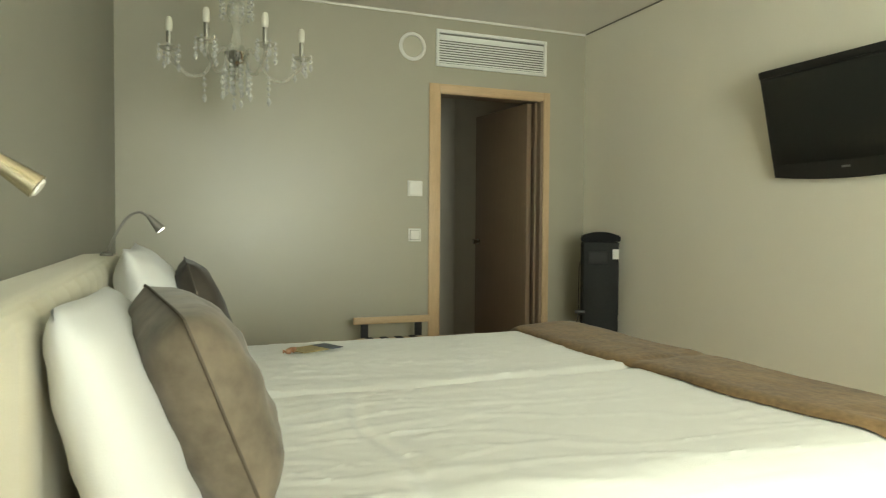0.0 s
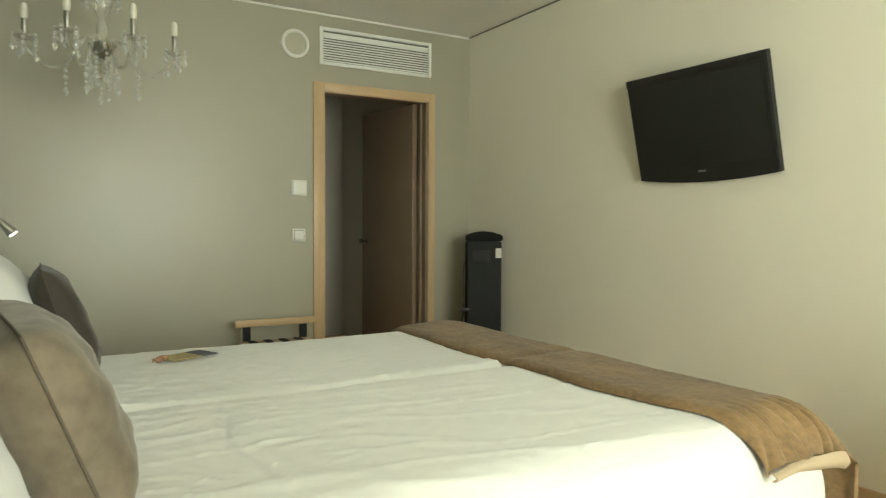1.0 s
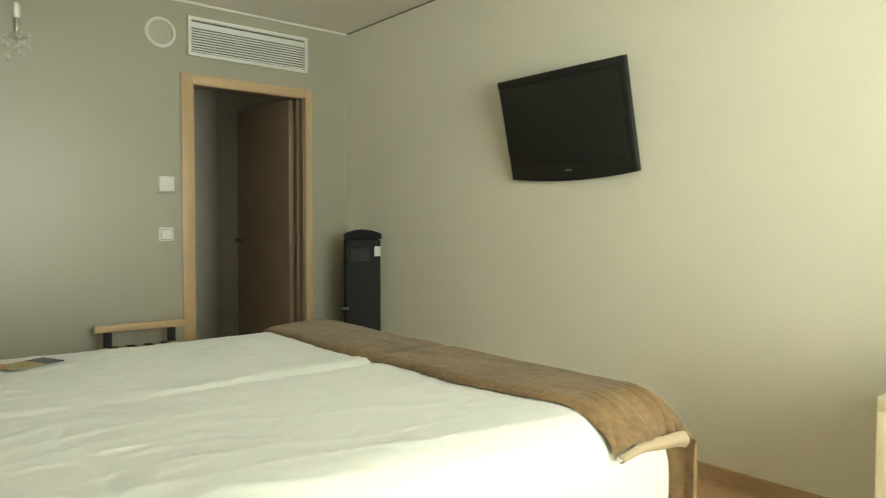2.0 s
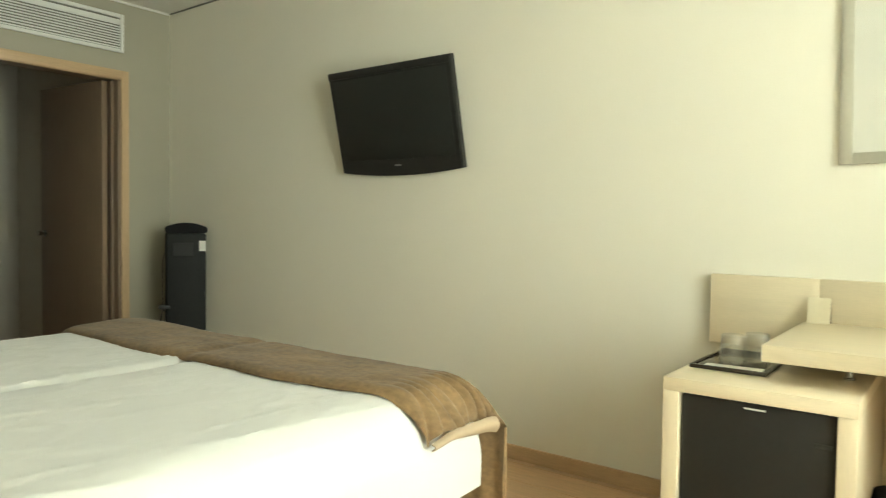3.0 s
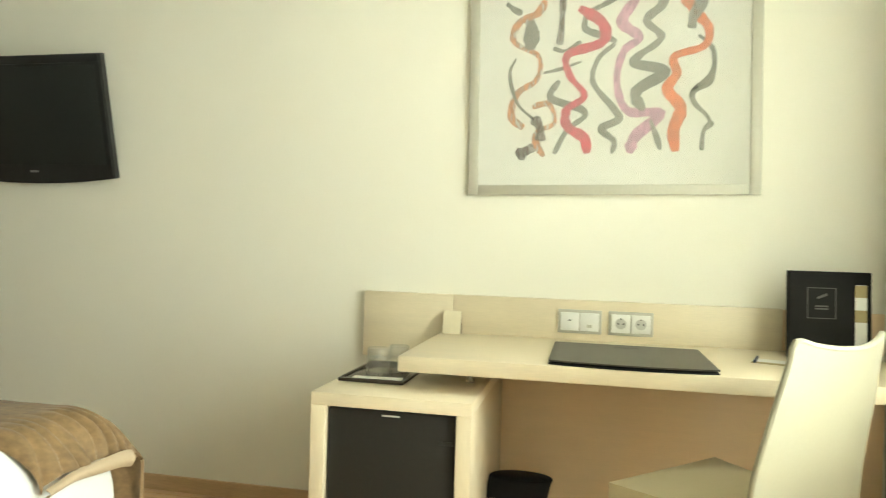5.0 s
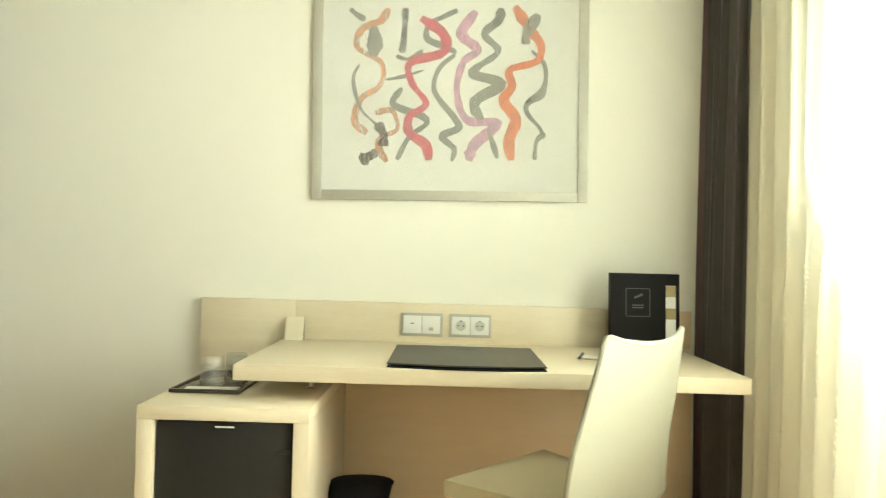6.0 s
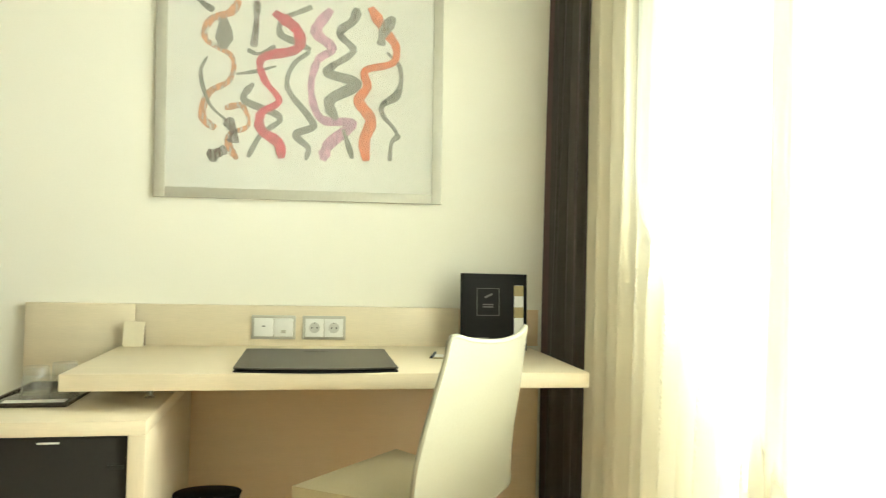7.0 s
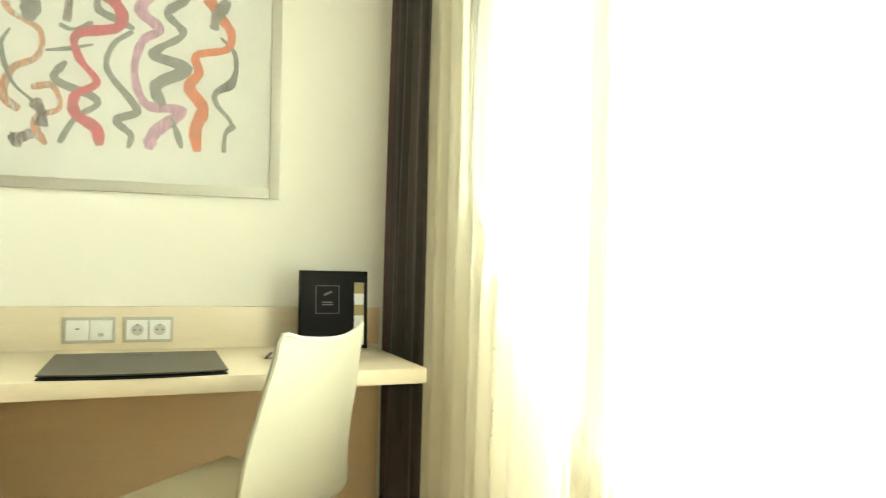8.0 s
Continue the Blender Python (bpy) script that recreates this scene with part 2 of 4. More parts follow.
def tube(points, radius, n=8, steps=8, bm=None, ends=None):
    """A round bar along a curve; ends: the radius at its end, for a taper."""
    one = bmesh.new()
    path = smooth_path(points, steps) if len(points) > 2 else [Vector(p) for p in points]
    rings = []
    side = None
    for i, p in enumerate(path):
        way = (path[min(i + 1, len(path) - 1)] - path[max(i - 1, 0)]).normalized()
        if side is None:
            side = way.orthogonal().normalized()
        side = (side - way * side.dot(way)).normalized()
        up = way.cross(side)
        r = radius if ends is None else radius + (ends - radius) * i / (len(path) - 1)
        rings.append([one.verts.new(p + r * (math.cos(2 * math.pi * k / n) * side + math.sin(2 * math.pi * k / n) * up)) for k in range(n)])
    for a, b in zip(rings, rings[1:]):
        for k in range(n):
            one.faces.new((a[k], a[(k + 1) % n], b[(k + 1) % n], b[k]))
    one.faces.new(rings[0][::-1])
    one.faces.new(rings[-1])
    return join(bm, one)


def sheet(f, nu, nv, thick=0.0):
    """A surface f(u, v) over the unit square; thick gives it a back."""
    bm = bmesh.new()
    vs = [[bm.verts.new(f(i / nu, j / nv)) for j in range(nv + 1)] for i in range(nu + 1)]
    for i in range(nu):
        for j in range(nv):
            bm.faces.new((vs[i][j], vs[i + 1][j], vs[i + 1][j + 1], vs[i][j + 1]))
    if thick:
        bm.normal_update()
        back = [[bm.verts.new(v.co - v.normal * thick) for v in row] for row in vs]
        for i in range(nu):
            for j in range(nv):
                bm.faces.new((back[i][j], back[i][j + 1], back[i + 1][j + 1], back[i + 1][j]))
        for i in range(nu):
            for j in (0, nv):
                bm.faces.new((vs[i][j], vs[i + 1][j], back[i + 1][j], back[i][j]))
        for j in range(nv):
            for i in (0, nu):
                bm.faces.new((vs[i][j], vs[i][j + 1], back[i][j + 1], back[i][j]))
    return bm


def structure(name, bm, material, label, category="", smooth=False):
    return tagged(part(name, bm, material, None, "", smooth), label, category or name.split("_")[0], "", "structure")


# ---- walls, floor, ceiling ----
DOOR_L, DOOR_R, DOOR_T = 1.405, 2.300, 2.065
bm = box(WEST - 0.15, DOOR_L, NORTH, NORTH + 0.15, FLOOR, CEIL)
box(DOOR_R, EAST + 0.15, NORTH, NORTH + 0.15, FLOOR, CEIL, bm=bm)
box(DOOR_L, DOOR_R, NORTH, NORTH + 0.15, DOOR_T, CEIL, bm=bm)
wall_north = structure("wall_north", bm, GREY_WALL, "blue-grey painted wall with a doorway", "wall")
wall_east = structure("wall_east", box(EAST, EAST + 0.15, SOUTH - 0.15, NORTH, FLOOR, CEIL), CREAM_WALL, "cream painted plaster wall", "wall")
wall_west = structure("wall_west", box(WEST - 0.15, WEST, 0.2, NORTH, FLOOR, CEIL), HEAD_WALL, "grey wall behind the headboard, in a darker tone", "wall")
# unseen stretch, coloured cream to bounce more fill light into the room
structure("wall_west_2", box(WEST - 0.15, WEST, SOUTH - 0.15, 0.1995, FLOOR, CEIL), CREAM_WALL, "added cream wall out of view, bounces fill light", "wall")
WIN_L, WIN_R, WIN_B, WIN_T = 0.1, 2.32, 0.26, 2.25
bm = box(WEST, WIN_L, SOUTH - 0.15, SOUTH, FLOOR, CEIL)
box(WIN_R, EAST, SOUTH - 0.15, SOUTH, FLOOR, CEIL, bm=bm)
box(WIN_L, WIN_R, SOUTH - 0.15, SOUTH, FLOOR, WIN_B, bm=bm)
box(WIN_L, WIN_R, SOUTH - 0.15, SOUTH, WIN_T, CEIL, bm=bm)
wall_south = structure("wall_south", bm, CREAM_WALL, "cream painted wall with a wide window", "wall")
ceiling = structure("ceiling", box(WEST - 0.15, EAST + 0.15, SOUTH - 0.15, NORTH + 0.15, CEIL, CEIL + 0.12), CEILING, "plain off-white painted ceiling", "ceiling")
floor = structure("floor", box(WEST - 0.15, EAST + 0.15, SOUTH - 0.15, 6.8, FLOOR - 0.15, FLOOR - 0.012), DARK_GAP, "brown wood laminate floor of long planks", "floor")

# skirting and ceiling trim
structure("baseboard_east", box(EAST - 0.014, EAST, 0.62, NORTH, FLOOR, 0.036, 0.003), SKIRTING, "brown wooden skirting board", "baseboard")
bm = box(WEST, 1.36, NORTH - 0.014, NORTH, FLOOR, 0.036, 0.003)
box(2.34, EAST - 0.014, NORTH - 0.014, NORTH, FLOOR, 0.036, 0.003, bm=bm)
structure("baseboard_north", bm, SKIRTING, "brown wooden skirting board", "baseboard")
structure("trim_north", box(WEST, EAST, NORTH - 0.012, NORTH, CEIL - 0.014, CEIL, 0.003), WHITE, "thin white ceiling trim", "trim")
# solid grey strip; the shadow line under the ceiling is in its colour
structure("trim_east", box(EAST - 0.008, EAST, SOUTH, NORTH - 0.012, CEIL - 0.008, CEIL), GREY_GAP, "thin dark strip coloured as the shadow line under the ceiling", "trim")

# dim hall behind the doorway
structure("wall_hall_west", box(1.0, 1.15, NORTH + 0.15, 6.7, FLOOR, 2.45), HALL_WALL, "grey painted wall of the dim entrance hall", "wall")
structure("wall_hall_east", box(2.42, 2.57, NORTH + 0.15, 6.7, FLOOR, 2.45), HALL_WALL, "grey painted wall of the dim entrance hall", "wall")
structure("wall_hall_north", box(1.15, 2.42, 6.55, 6.7, FLOOR, 2.45), HALL_WALL, "grey painted wall at the end of the hall", "wall")
structure("ceiling_hall", box(1.0, 2.57, NORTH + 0.15, 6.7, 2.45, 2.55), HALL_WALL, "low ceiling of the entrance hall", "ceiling")

# door frame, stop and open leaf
frame_thing = thing("door_1", (1.85, NORTH, FLOOR), "light oak doorway with its door standing open", "door", kind="structure")
for x0, x1 in ((1.369, 1.447), (2.284, 2.337)):
    part("casing", box(x0, x1, NORTH - 0.014, NORTH - 0.0005, FLOOR, 2.102, 0.003), OAK, frame_thing)
part("casing", box(1.4475, 2.2835, NORTH - 0.014, NORTH - 0.0005, 2.04, 2.102, 0.003), OAK_X, frame_thing)
part("jamb", box(1.4055, 1.447, NORTH, NORTH + 0.17, FLOOR, 2.04, 0.002), OAK, frame_thing)
# right jamb, head and right stop are darker than the oak of the rest
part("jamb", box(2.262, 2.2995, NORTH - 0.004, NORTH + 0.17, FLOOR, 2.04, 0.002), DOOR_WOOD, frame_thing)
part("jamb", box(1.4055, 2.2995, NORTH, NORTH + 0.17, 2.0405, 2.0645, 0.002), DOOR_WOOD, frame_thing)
part("rebate", box(1.4475, 2.2615, NORTH - 0.009, NORTH + 0.012, 2.034, 2.0395, 0.002), OAK_X, frame_thing)
part("rebate", box(1.4475, 1.4555, NORTH - 0.009, NORTH + 0.012, FLOOR, 2.0335, 0.002), OAK, frame_thing)
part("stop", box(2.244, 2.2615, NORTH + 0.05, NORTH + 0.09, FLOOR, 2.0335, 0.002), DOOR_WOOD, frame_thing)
part("stop", box(1.4475, 1.462, NORTH + 0.05, NORTH + 0.09, FLOOR, 2.0335, 0.002), OAK, frame_thing)
swing = Matrix.Translation((2.243, NORTH + 0.10, 0)) @ Matrix.Rotation(radians(6), 4, "Z")
leaf = part("leaf", box(-0.042, 0, 0, 0.77, FLOOR + 0.008, 2.035, 0.003, m=swing), DOOR_WOOD, frame_thing, "brown veneered door leaf")
bm = lathe([(0.0, 0), (0.026, 0), (0.026, 0.008), (0.012, 0.012), (0.012, 0.04), (0.02, 0.045), (0.022, 0.055), (0.0, 0.06)], n=16,
           m=swing @ Matrix.Translation((-0.042, 0.71, 0.97)) @ Matrix.Rotation(radians(-90), 4, "Y"))
part("knob", bm, CHROME, leaf, "round metal door knob")
for z in (0.25, 1.0, 1.8):
    part("hinge", lathe([(0.007, -0.05), (0.007, 0.05)], n=10, m=Matrix.Translation((2.252, NORTH + 0.096, z))), CHROME, frame_thing)

# ---- window, frame and sill ----
win = thing("window_1", (0.9, SOUTH, WIN_B), "wide white-framed window behind a sheer curtain", "window", kind="structure")
for x0, x1 in ((WIN_L, WIN_L + 0.06), (1.18, 1.24), (WIN_R - 0.06, WIN_R)):
    part("frame", box(x0, x1, SOUTH - 0.13, SOUTH - 0.08, WIN_B, WIN_T, 0.004), WHITE, win)
for x0, x1 in ((WIN_L + 0.0605, 1.1795), (1.2405, WIN_R - 0.0605)):
    for z0, z1 in ((WIN_B, WIN_B + 0.06), (WIN_T - 0.06, WIN_T)):
        part("rail", box(x0, x1, SOUTH - 0.13, SOUTH - 0.08, z0, z1, 0.004), WHITE, win)
    pane = part("pane", box(x0, x1, SOUTH - 0.11, SOUTH - 0.104, WIN_B + 0.06, WIN_T - 0.06), PANE, win, smooth=False)
    pane.visible_shadow = False
part("sill", box(WIN_L - 0.03, WIN_R + 0.03, SOUTH - 0.075, SOUTH + 0.015, WIN_B - 0.03, WIN_B - 0.001, 0.005), WHITE, win)
ground = structure("ground", box(-60, 60, -130, SOUTH - 3, -9.2, -9.0), mat("outdoor_ground", (0.25, 0.25, 0.24), 0.9), "pale grey ground outside far below", "ground")

# ---- curtains ----
def drape(name, x0, x1, y, depth, waves, z0, z1, material, label, category, jitter=0.0, seed=1, stripe=None):
    """A hanging cloth in soft folds, wider at its hem."""
    rnd = random.Random(seed)
    ph = [rnd.uniform(0, 6.28) for _ in range(4)]

    def f(u, v):
        z = z1 + (z0 - z1) * v
        w = u * waves * 2 * math.pi
        fold = math.sin(w + jitter * math.sin(w * 0.37 + ph[0])) + 0.35 * math.sin(2.3 * w + ph[1] + v * 1.2)
        fold *= 0.75 + 0.35 * math.sin(w * 0.21 + ph[2]) ** 2
        sway = 0.015 * math.sin(3 * v + u * 9 + ph[3]) * v
        return Vector((x0 + (x1 - x0) * u + 0.012 * math.cos(w), y + depth * fold * (0.7 + 0.3 * v) + sway, z))
    ob = thing(name, ((x0 + x1) / 2, y, z0), label, category)
    bm = sheet(f, int(waves * 14), 24, 0.0012 if stripe else 0.0)
    mats = [material]
    if stripe:
        mats = [material, stripe]
        for fc in bm.faces:
            c = fc.calc_center_median()
            fc.material_index = 1 if ((c.x - x0) / (x1 - x0) * 5.0) % 1.0 < 0.22 else 0
    part("cloth", bm, mats, ob)
    part("heading", box(min(x0, x1) - 0.005, max(x0, x1) + 0.005, y - 0.02, y + 0.02, z1 - 0.001, z1 + 0.035, 0.004), WHITE, ob, "curtain track with gathered heading")
    return ob


drape("dark_curtain", 2.63, 2.27, -1.375, 0.030, 4.2, FLOOR + 0.01, 2.535, DARK_CURTAIN, "dark brown striped drape hanging beside the desk", "curtain", 0.8, 4, PLUM_STRIPE)
sheer = drape("sheer_curtain", 2.54, -0.60, -1.510, 0.022, 24, FLOOR + 0.012, 2.535, SHEER, "white sheer voile curtain glowing with daylight", "curtain", 1.6, 7)


def gather(near, far, pitch, depth, y):
    """A stretch of the voile drawn into thick upright folds, its two edges set by height."""
    z0, z1 = FLOOR + 0.014, 2.53

    def f(u, v):
        z = z1 + (z0 - z1) * v
        x = near(z) + (far(z) - near(z)) * u
        w = 2 * math.pi * (x + 0.012 * math.sin(1.7 * z)) / pitch
        fold = math.sin(w) + 0.3 * math.sin(1.6 * w + 1.3)
        return Vector((x, y + depth * fold * (1 - u ** 6), z))
    return sheet(f, 200, 170)


def ease(z, top, low):
    s = max(0.0, min(1.0, (top - z) / (top - low)))
    return s * s * (3 - 2 * s)


def dimming_fold(near, far, pitch, depth, label, solid, both=False):
    """Added voile folds that dim the daylight: dense up to the share solid of their width, ever more open past it."""
    ob = part("dimming_fold", gather(near, far, pitch, depth, -1.420), DIMMING_VOILE, sheer, label)
    share = ob.data.attributes.new("openness", "FLOAT", "POINT")
    for k, v in enumerate(ob.data.vertices):
        u = (v.co.x - near(v.co.z)) / (far(v.co.z) - near(v.co.z))
        t = ((abs(2 * u - 1) if both else u) - solid) / (1 - solid)
        t = max(0.0, min(1.0, t))
        share.data[k].value = 0.10 + 0.9 * t ** 4 if both else 0.16 * t + 0.84 * t ** 8
    return ob


# the window's soft fall-off of light is put into these folds' openness
dimming_fold(lambda z: 2.34, lambda z: 1.96 - 1.0 * ease(z, 1.45, 0.25), 0.095, 0.024, "cream folds at the edge, made dense to dim the glow", 0.35)
dimming_fold(lambda z: 1.30 + 0.075 * ease(z, 1.2, 0.6), lambda z: 1.18 - 0.05 * ease(z, 1.2, 0.6), 0.06, 0.010, "added cream folds, made dense to dim the glow", 0.1, True)

# ---- wall fittings on the grey wall ----
vent = thing("air_vent", (1.859, NORTH, 2.223), "white slatted air grille above the door", "vent")
VX0, VX1, VZ0, VZ1, VY = 1.417, 2.301, 2.223, 2.482, NORTH - 0.018
part("backing", box(VX0 + 0.02, VX1 - 0.02, NORTH - 0.003, NORTH - 0.0005, VZ0 + 0.02, VZ1 - 0.02), GREY_GAP, vent)
FW = 0.023
for x0, x1, z0, z1 in ((VX0, VX0 + FW, VZ0, VZ1), (VX1 - FW, VX1, VZ0, VZ1), (VX0 + FW + 0.0005, VX1 - FW - 0.0005, VZ0, VZ0 + FW), (VX0 + FW + 0.0005, VX1 - FW - 0.0005, VZ1 - FW, VZ1)):
    part("frame", box(x0, x1, VY, NORTH - 0.0005, z0, z1, 0.003), WHITE_METAL, vent)
part("upper_blade", box(VX0 + FW + 0.002, VX1 - FW - 0.002, VY + 0.005, VY + 0.008, 2.408, 2.445, 0.001), WHITE_METAL, vent)
n_slat = 9
for i in range(n_slat):
    z = 2.2545 + i * 0.0175
    part("slat", box(VX0 + FW + 0.002 - 1.859, VX1 - FW - 0.002 - 1.859, -0.0012, 0.0012, -0.0055, 0.0055, 0.0006,
                     m=Matrix.Translation((1.859, NORTH - 0.011, z)) @ Matrix.Rotation(radians(-22), 4, "X")), WHITE_METAL, vent)

speaker = thing("air_valve", (1.244, NORTH, 2.342), "round white ceiling-height air valve on the wall", "vent")
turn = Matrix.Translation((1.244, NORTH, 2.342)) @ Matrix.Rotation(radians(90), 4, "X")
part("ring", lathe([(0.098, 0.0005), (0.098, 0.008), (0.090, 0.014), (0.078, 0.014), (0.074, 0.006), (0.074, 0.0005)], n=40, m=turn), WHITE, speaker)
part("disc", lathe([(0.0, 0.0006), (0.072, 0.0006), (0.072, 0.006), (0.05, 0.011), (0.0, 0.012)], n=40, m=turn), mat("cream_mesh", (0.50, 0.48, 0.38), 0.7, var=0.1, fine=400), speaker, "cream mesh cover")

thermo = thing("thermostat", (1.267, NORTH, 1.305), "square white room thermostat on the grey wall", "thermostat")
part("plate", box(1.213, 1.321, NORTH - 0.012, NORTH - 0.0005, 1.306, 1.414, 0.004), WHITE, thermo)
part("cover", box(1.220, 1.314, NORTH - 0.026, NORTH - 0.0122, 1.313, 1.407, 0.006), WHITE, thermo)
sw = thing("light_switch", (1.266, NORTH, 0.99), "square white light switch on the grey wall", "switch")
part("plate", box(1.220, 1.312, NORTH - 0.009, NORTH - 0.0005, 0.99, 1.080, 0.003), WHITE, sw)
# grey plate a little larger than the rocker, colours in the shade around it
part("rocker_shade", box(1.231, 1.301, NORTH - 0.0100, NORTH - 0.0091, 1.000, 1.070), GREY_GAP, sw)
part("rocker", box(1.234, 1.298, NORTH - 0.015, NORTH - 0.0102, 1.003, 1.067, 0.003), WHITE, sw)

# ---- television ----
TV = thing("television", (2.55, 2.223, 1.35), "black flat television tilted down on the cream wall", "television")
top, bot = Vector((2.486, 2.241, 1.901)), Vector((2.615, 2.241, 1.352))
up = (top - bot).normalized()
right = Vector((0, -1, 0))
out = right.cross(up).normalized()
if out.x > 0:
    out = -out
TVM = Matrix(((right.x, up.x, out.x, 0), (right.y, up.y, out.y, 0), (right.z, up.z, out.z, 0), (0, 0, 0, 1)))
TVM = Matrix.Translation((top + bot) / 2) @ TVM
TW, TH = 0.418, (top - bot).length / 2


def bowed(w, h, z0, z1, drop, bevel):
    """A slab whose lower edge bows downward."""
    bm = bmesh.new()
    n = 24
    xs = [-w + 2 * w * i / n for i in range(n + 1)]
    outline = [(x, -h - drop * (1 - (x / w) ** 2)) for x in xs] + [(w, h), (-w, h)]
    vs = [bm.verts.new((x, y, z0)) for x, y in outline]
    face = bm.faces.new(vs)
    geom = bmesh.ops.extrude_face_region(bm, geom=[face])["geom"]
    for v in geom:
        if isinstance(v, bmesh.types.BMVert):
            v.co.z = z1
    bmesh.ops.recalc_face_normals(bm, faces=bm.faces)
    rim = [e for e in bm.edges if abs(e.verts[0].co.z - e.verts[1].co.z) < 1e-6 and e.verts[0].co.z > (z0 + z1) / 2]
    bmesh.ops.bevel(bm, geom=rim, offset=bevel, segments=2, affect="EDGES")
    bm.transform(TVM)
    return bm


part("casing", bowed(TW, TH - 0.008, -0.035, 0.0, 0.026, 0.006), BLACK, TV)
part("screen", box(-TW + 0.032, TW - 0.032, -TH + 0.072, TH - 0.058, 0.0005, 0.0016, 0.0005, m=TVM), SCREEN, TV, "dark switched-off screen")
part("top_bar", box(-TW + 0.004, TW - 0.004, TH - 0.046, TH - 0.010, 0.0005, 0.005, 0.002, m=TVM), BLACK, TV)
part("badge", box(-0.022, 0.022, -TH + 0.034, -TH + 0.044, 0.0005, 0.0015, m=TVM), mat("grey_badge", (0.22, 0.22, 0.21), 0.4), TV, "small grey maker's badge")
part("back_shell", box(-0.34, 0.34, -TH + 0.12, TH - 0.06, -0.062, -0.0355, 0.012, m=TVM), BLACK, TV)
part("wall_bracket", box(2.592, EAST - 0.0005, 2.11, 2.33, 1.60, 1.80, 0.004), BLACK, TV)

# ---- trouser press beside the corner ----
press = thing("trouser_press", (2.585, 3.945, FLOOR), "charcoal trouser press standing upright in the corner", "trouser press")
PX0, PX1, PY0, PY1 = 2.325, 2.585, 3.945, 4.058
part("front_panel", box(PX0 + 0.012, PX1, PY0, PY0 + 0.05, FLOOR + 0.06, 0.995, 0.012), PRESS, press)
part("back_panel", box(PX0 + 0.004, PX1, PY0 + 0.0505, PY0 + 0.11, FLOOR + 0.03, 0.996, 0.012), PRESS, press)
bm = bmesh.new()
n = 14
ring = [(PX0 + 0.004, 0.997)] + [(PX0 + 0.004 + (PX1 - PX0 + 0.004) * i / n, 1.018 + 0.048 * math.sin(math.pi * (0.12 + 0.76 * i / n))) for i in range(n + 1)] + [(PX1 + 0.008, 0.997)]
face = bm.faces.new([bm.verts.new((x, PY0 - 0.005, z)) for x, z in ring])
for v in bmesh.ops.extrude_face_region(bm, geom=[face])["geom"]:
    if isinstance(v, bmesh.types.BMVert):
        v.co.y = PY1
bmesh.ops.recalc_face_normals(bm, faces=bm.faces)
bmesh.ops.bevel(bm, geom=bm.edges[:], offset=0.006, segments=2, affect="EDGES")
part("hood", bm, BIN_BLACK, press, "rounded black top hood")
part("clip_rail", box(PX0 + 0.05, PX1 - 0.08, PY0 - 0.006, PY0 - 0.0005, 0.84, 0.93, 0.006), mat("grey_press_panel", (0.030, 0.031, 0.030), 0.6, spec=0.25), press)
part("sticker", box(PX1 - 0.045, PX1 - 0.002, PY0 - 0.0025, PY0 - 0.0008, 0.875, 0.945), PAPER, press, "white instruction sticker")
part("base", box(PX0 - 0.004, PX1 + 0.002, PY0 - 0.02, PY1, FLOOR + 0.001, FLOOR + 0.0295, 0.008), BLACK, press)
part("side_lever", tube([(PX0 + 0.004, PY0 + 0.05, 0.86), (PX0 - 0.012, PY0 + 0.03, 0.80), (PX0 - 0.012, PY0 + 0.03, 0.52), (PX0 + 0.004, PY0 + 0.05, 0.46)], 0.003), BLACK, press)
part("handle", box(PX0 - 0.04, PX0 + 0.03, PY0 - 0.012, PY0 - 0.0005, 0.49, 0.515, 0.006), BLACK, press)
part("cable", tube([(PX0 - 0.010, PY0 + 0.02, 0.50), (PX0 - 0.03, PY0 + 0.03, 0.40), (PX0 - 0.07, PY0 + 0.10, 0.24), (PX0 - 0.05, PY0 + 0.14, 0.06), (PX0 - 0.02, PY0 + 0.16, FLOOR + 0.006)], 0.004, n=6), BLACK, press)
press.rotation_euler = (0, 0, radians(-28))

# ---- luggage rack ----
rack = thing("luggage_rack", (1.05, 4.2, FLOOR), "wooden luggage rack with black straps by the wall", "luggage rack")
part("back_rail", box(0.785, 1.315, 4.31, 4.335, 0.448, 0.494, 0.006), OAK_X, rack)
for x in (0.86, 1.235):
    part("post", box(x - 0.024, x + 0.024, 4.312, 4.334, 0.3585, 0.4475, 0.003), STRAP, rack)
for x in (0.83, 0.93, 1.03, 1.13, 1.23):
    part("slat", box(x - 0.03, x + 0.03, 3.86, 4.31, 0.342, 0.358, 0.004), OAK, rack)
for x in (0.88, 0.98, 1.08, 1.18):
    part("strap", box(x - 0.022, x + 0.022, 3.858, 4.30, 0.3582, 0.364, 0.001), STRAP, rack)
for y in (3.885, 4.285):
    part("bearer", box(0.78, 1.30, y - 0.012, y + 0.012, 0.307, 0.3415, 0.003), OAK_X, rack)
for x in (0.80, 1.26):
    for y in (3.885, 4.285):
        part("leg", box(x - 0.014, x + 0.014, y - 0.011, y + 0.011, FLOOR, 0.3065, 0.003), OAK, rack)

# ---- chandelier ----
CH = Vector((-0.006, 3.60, 0))
chand = thing("chandelier", (CH.x, CH.y, 1.70), "crystal glass chandelier with candle bulbs and bead strings", "chandelier")


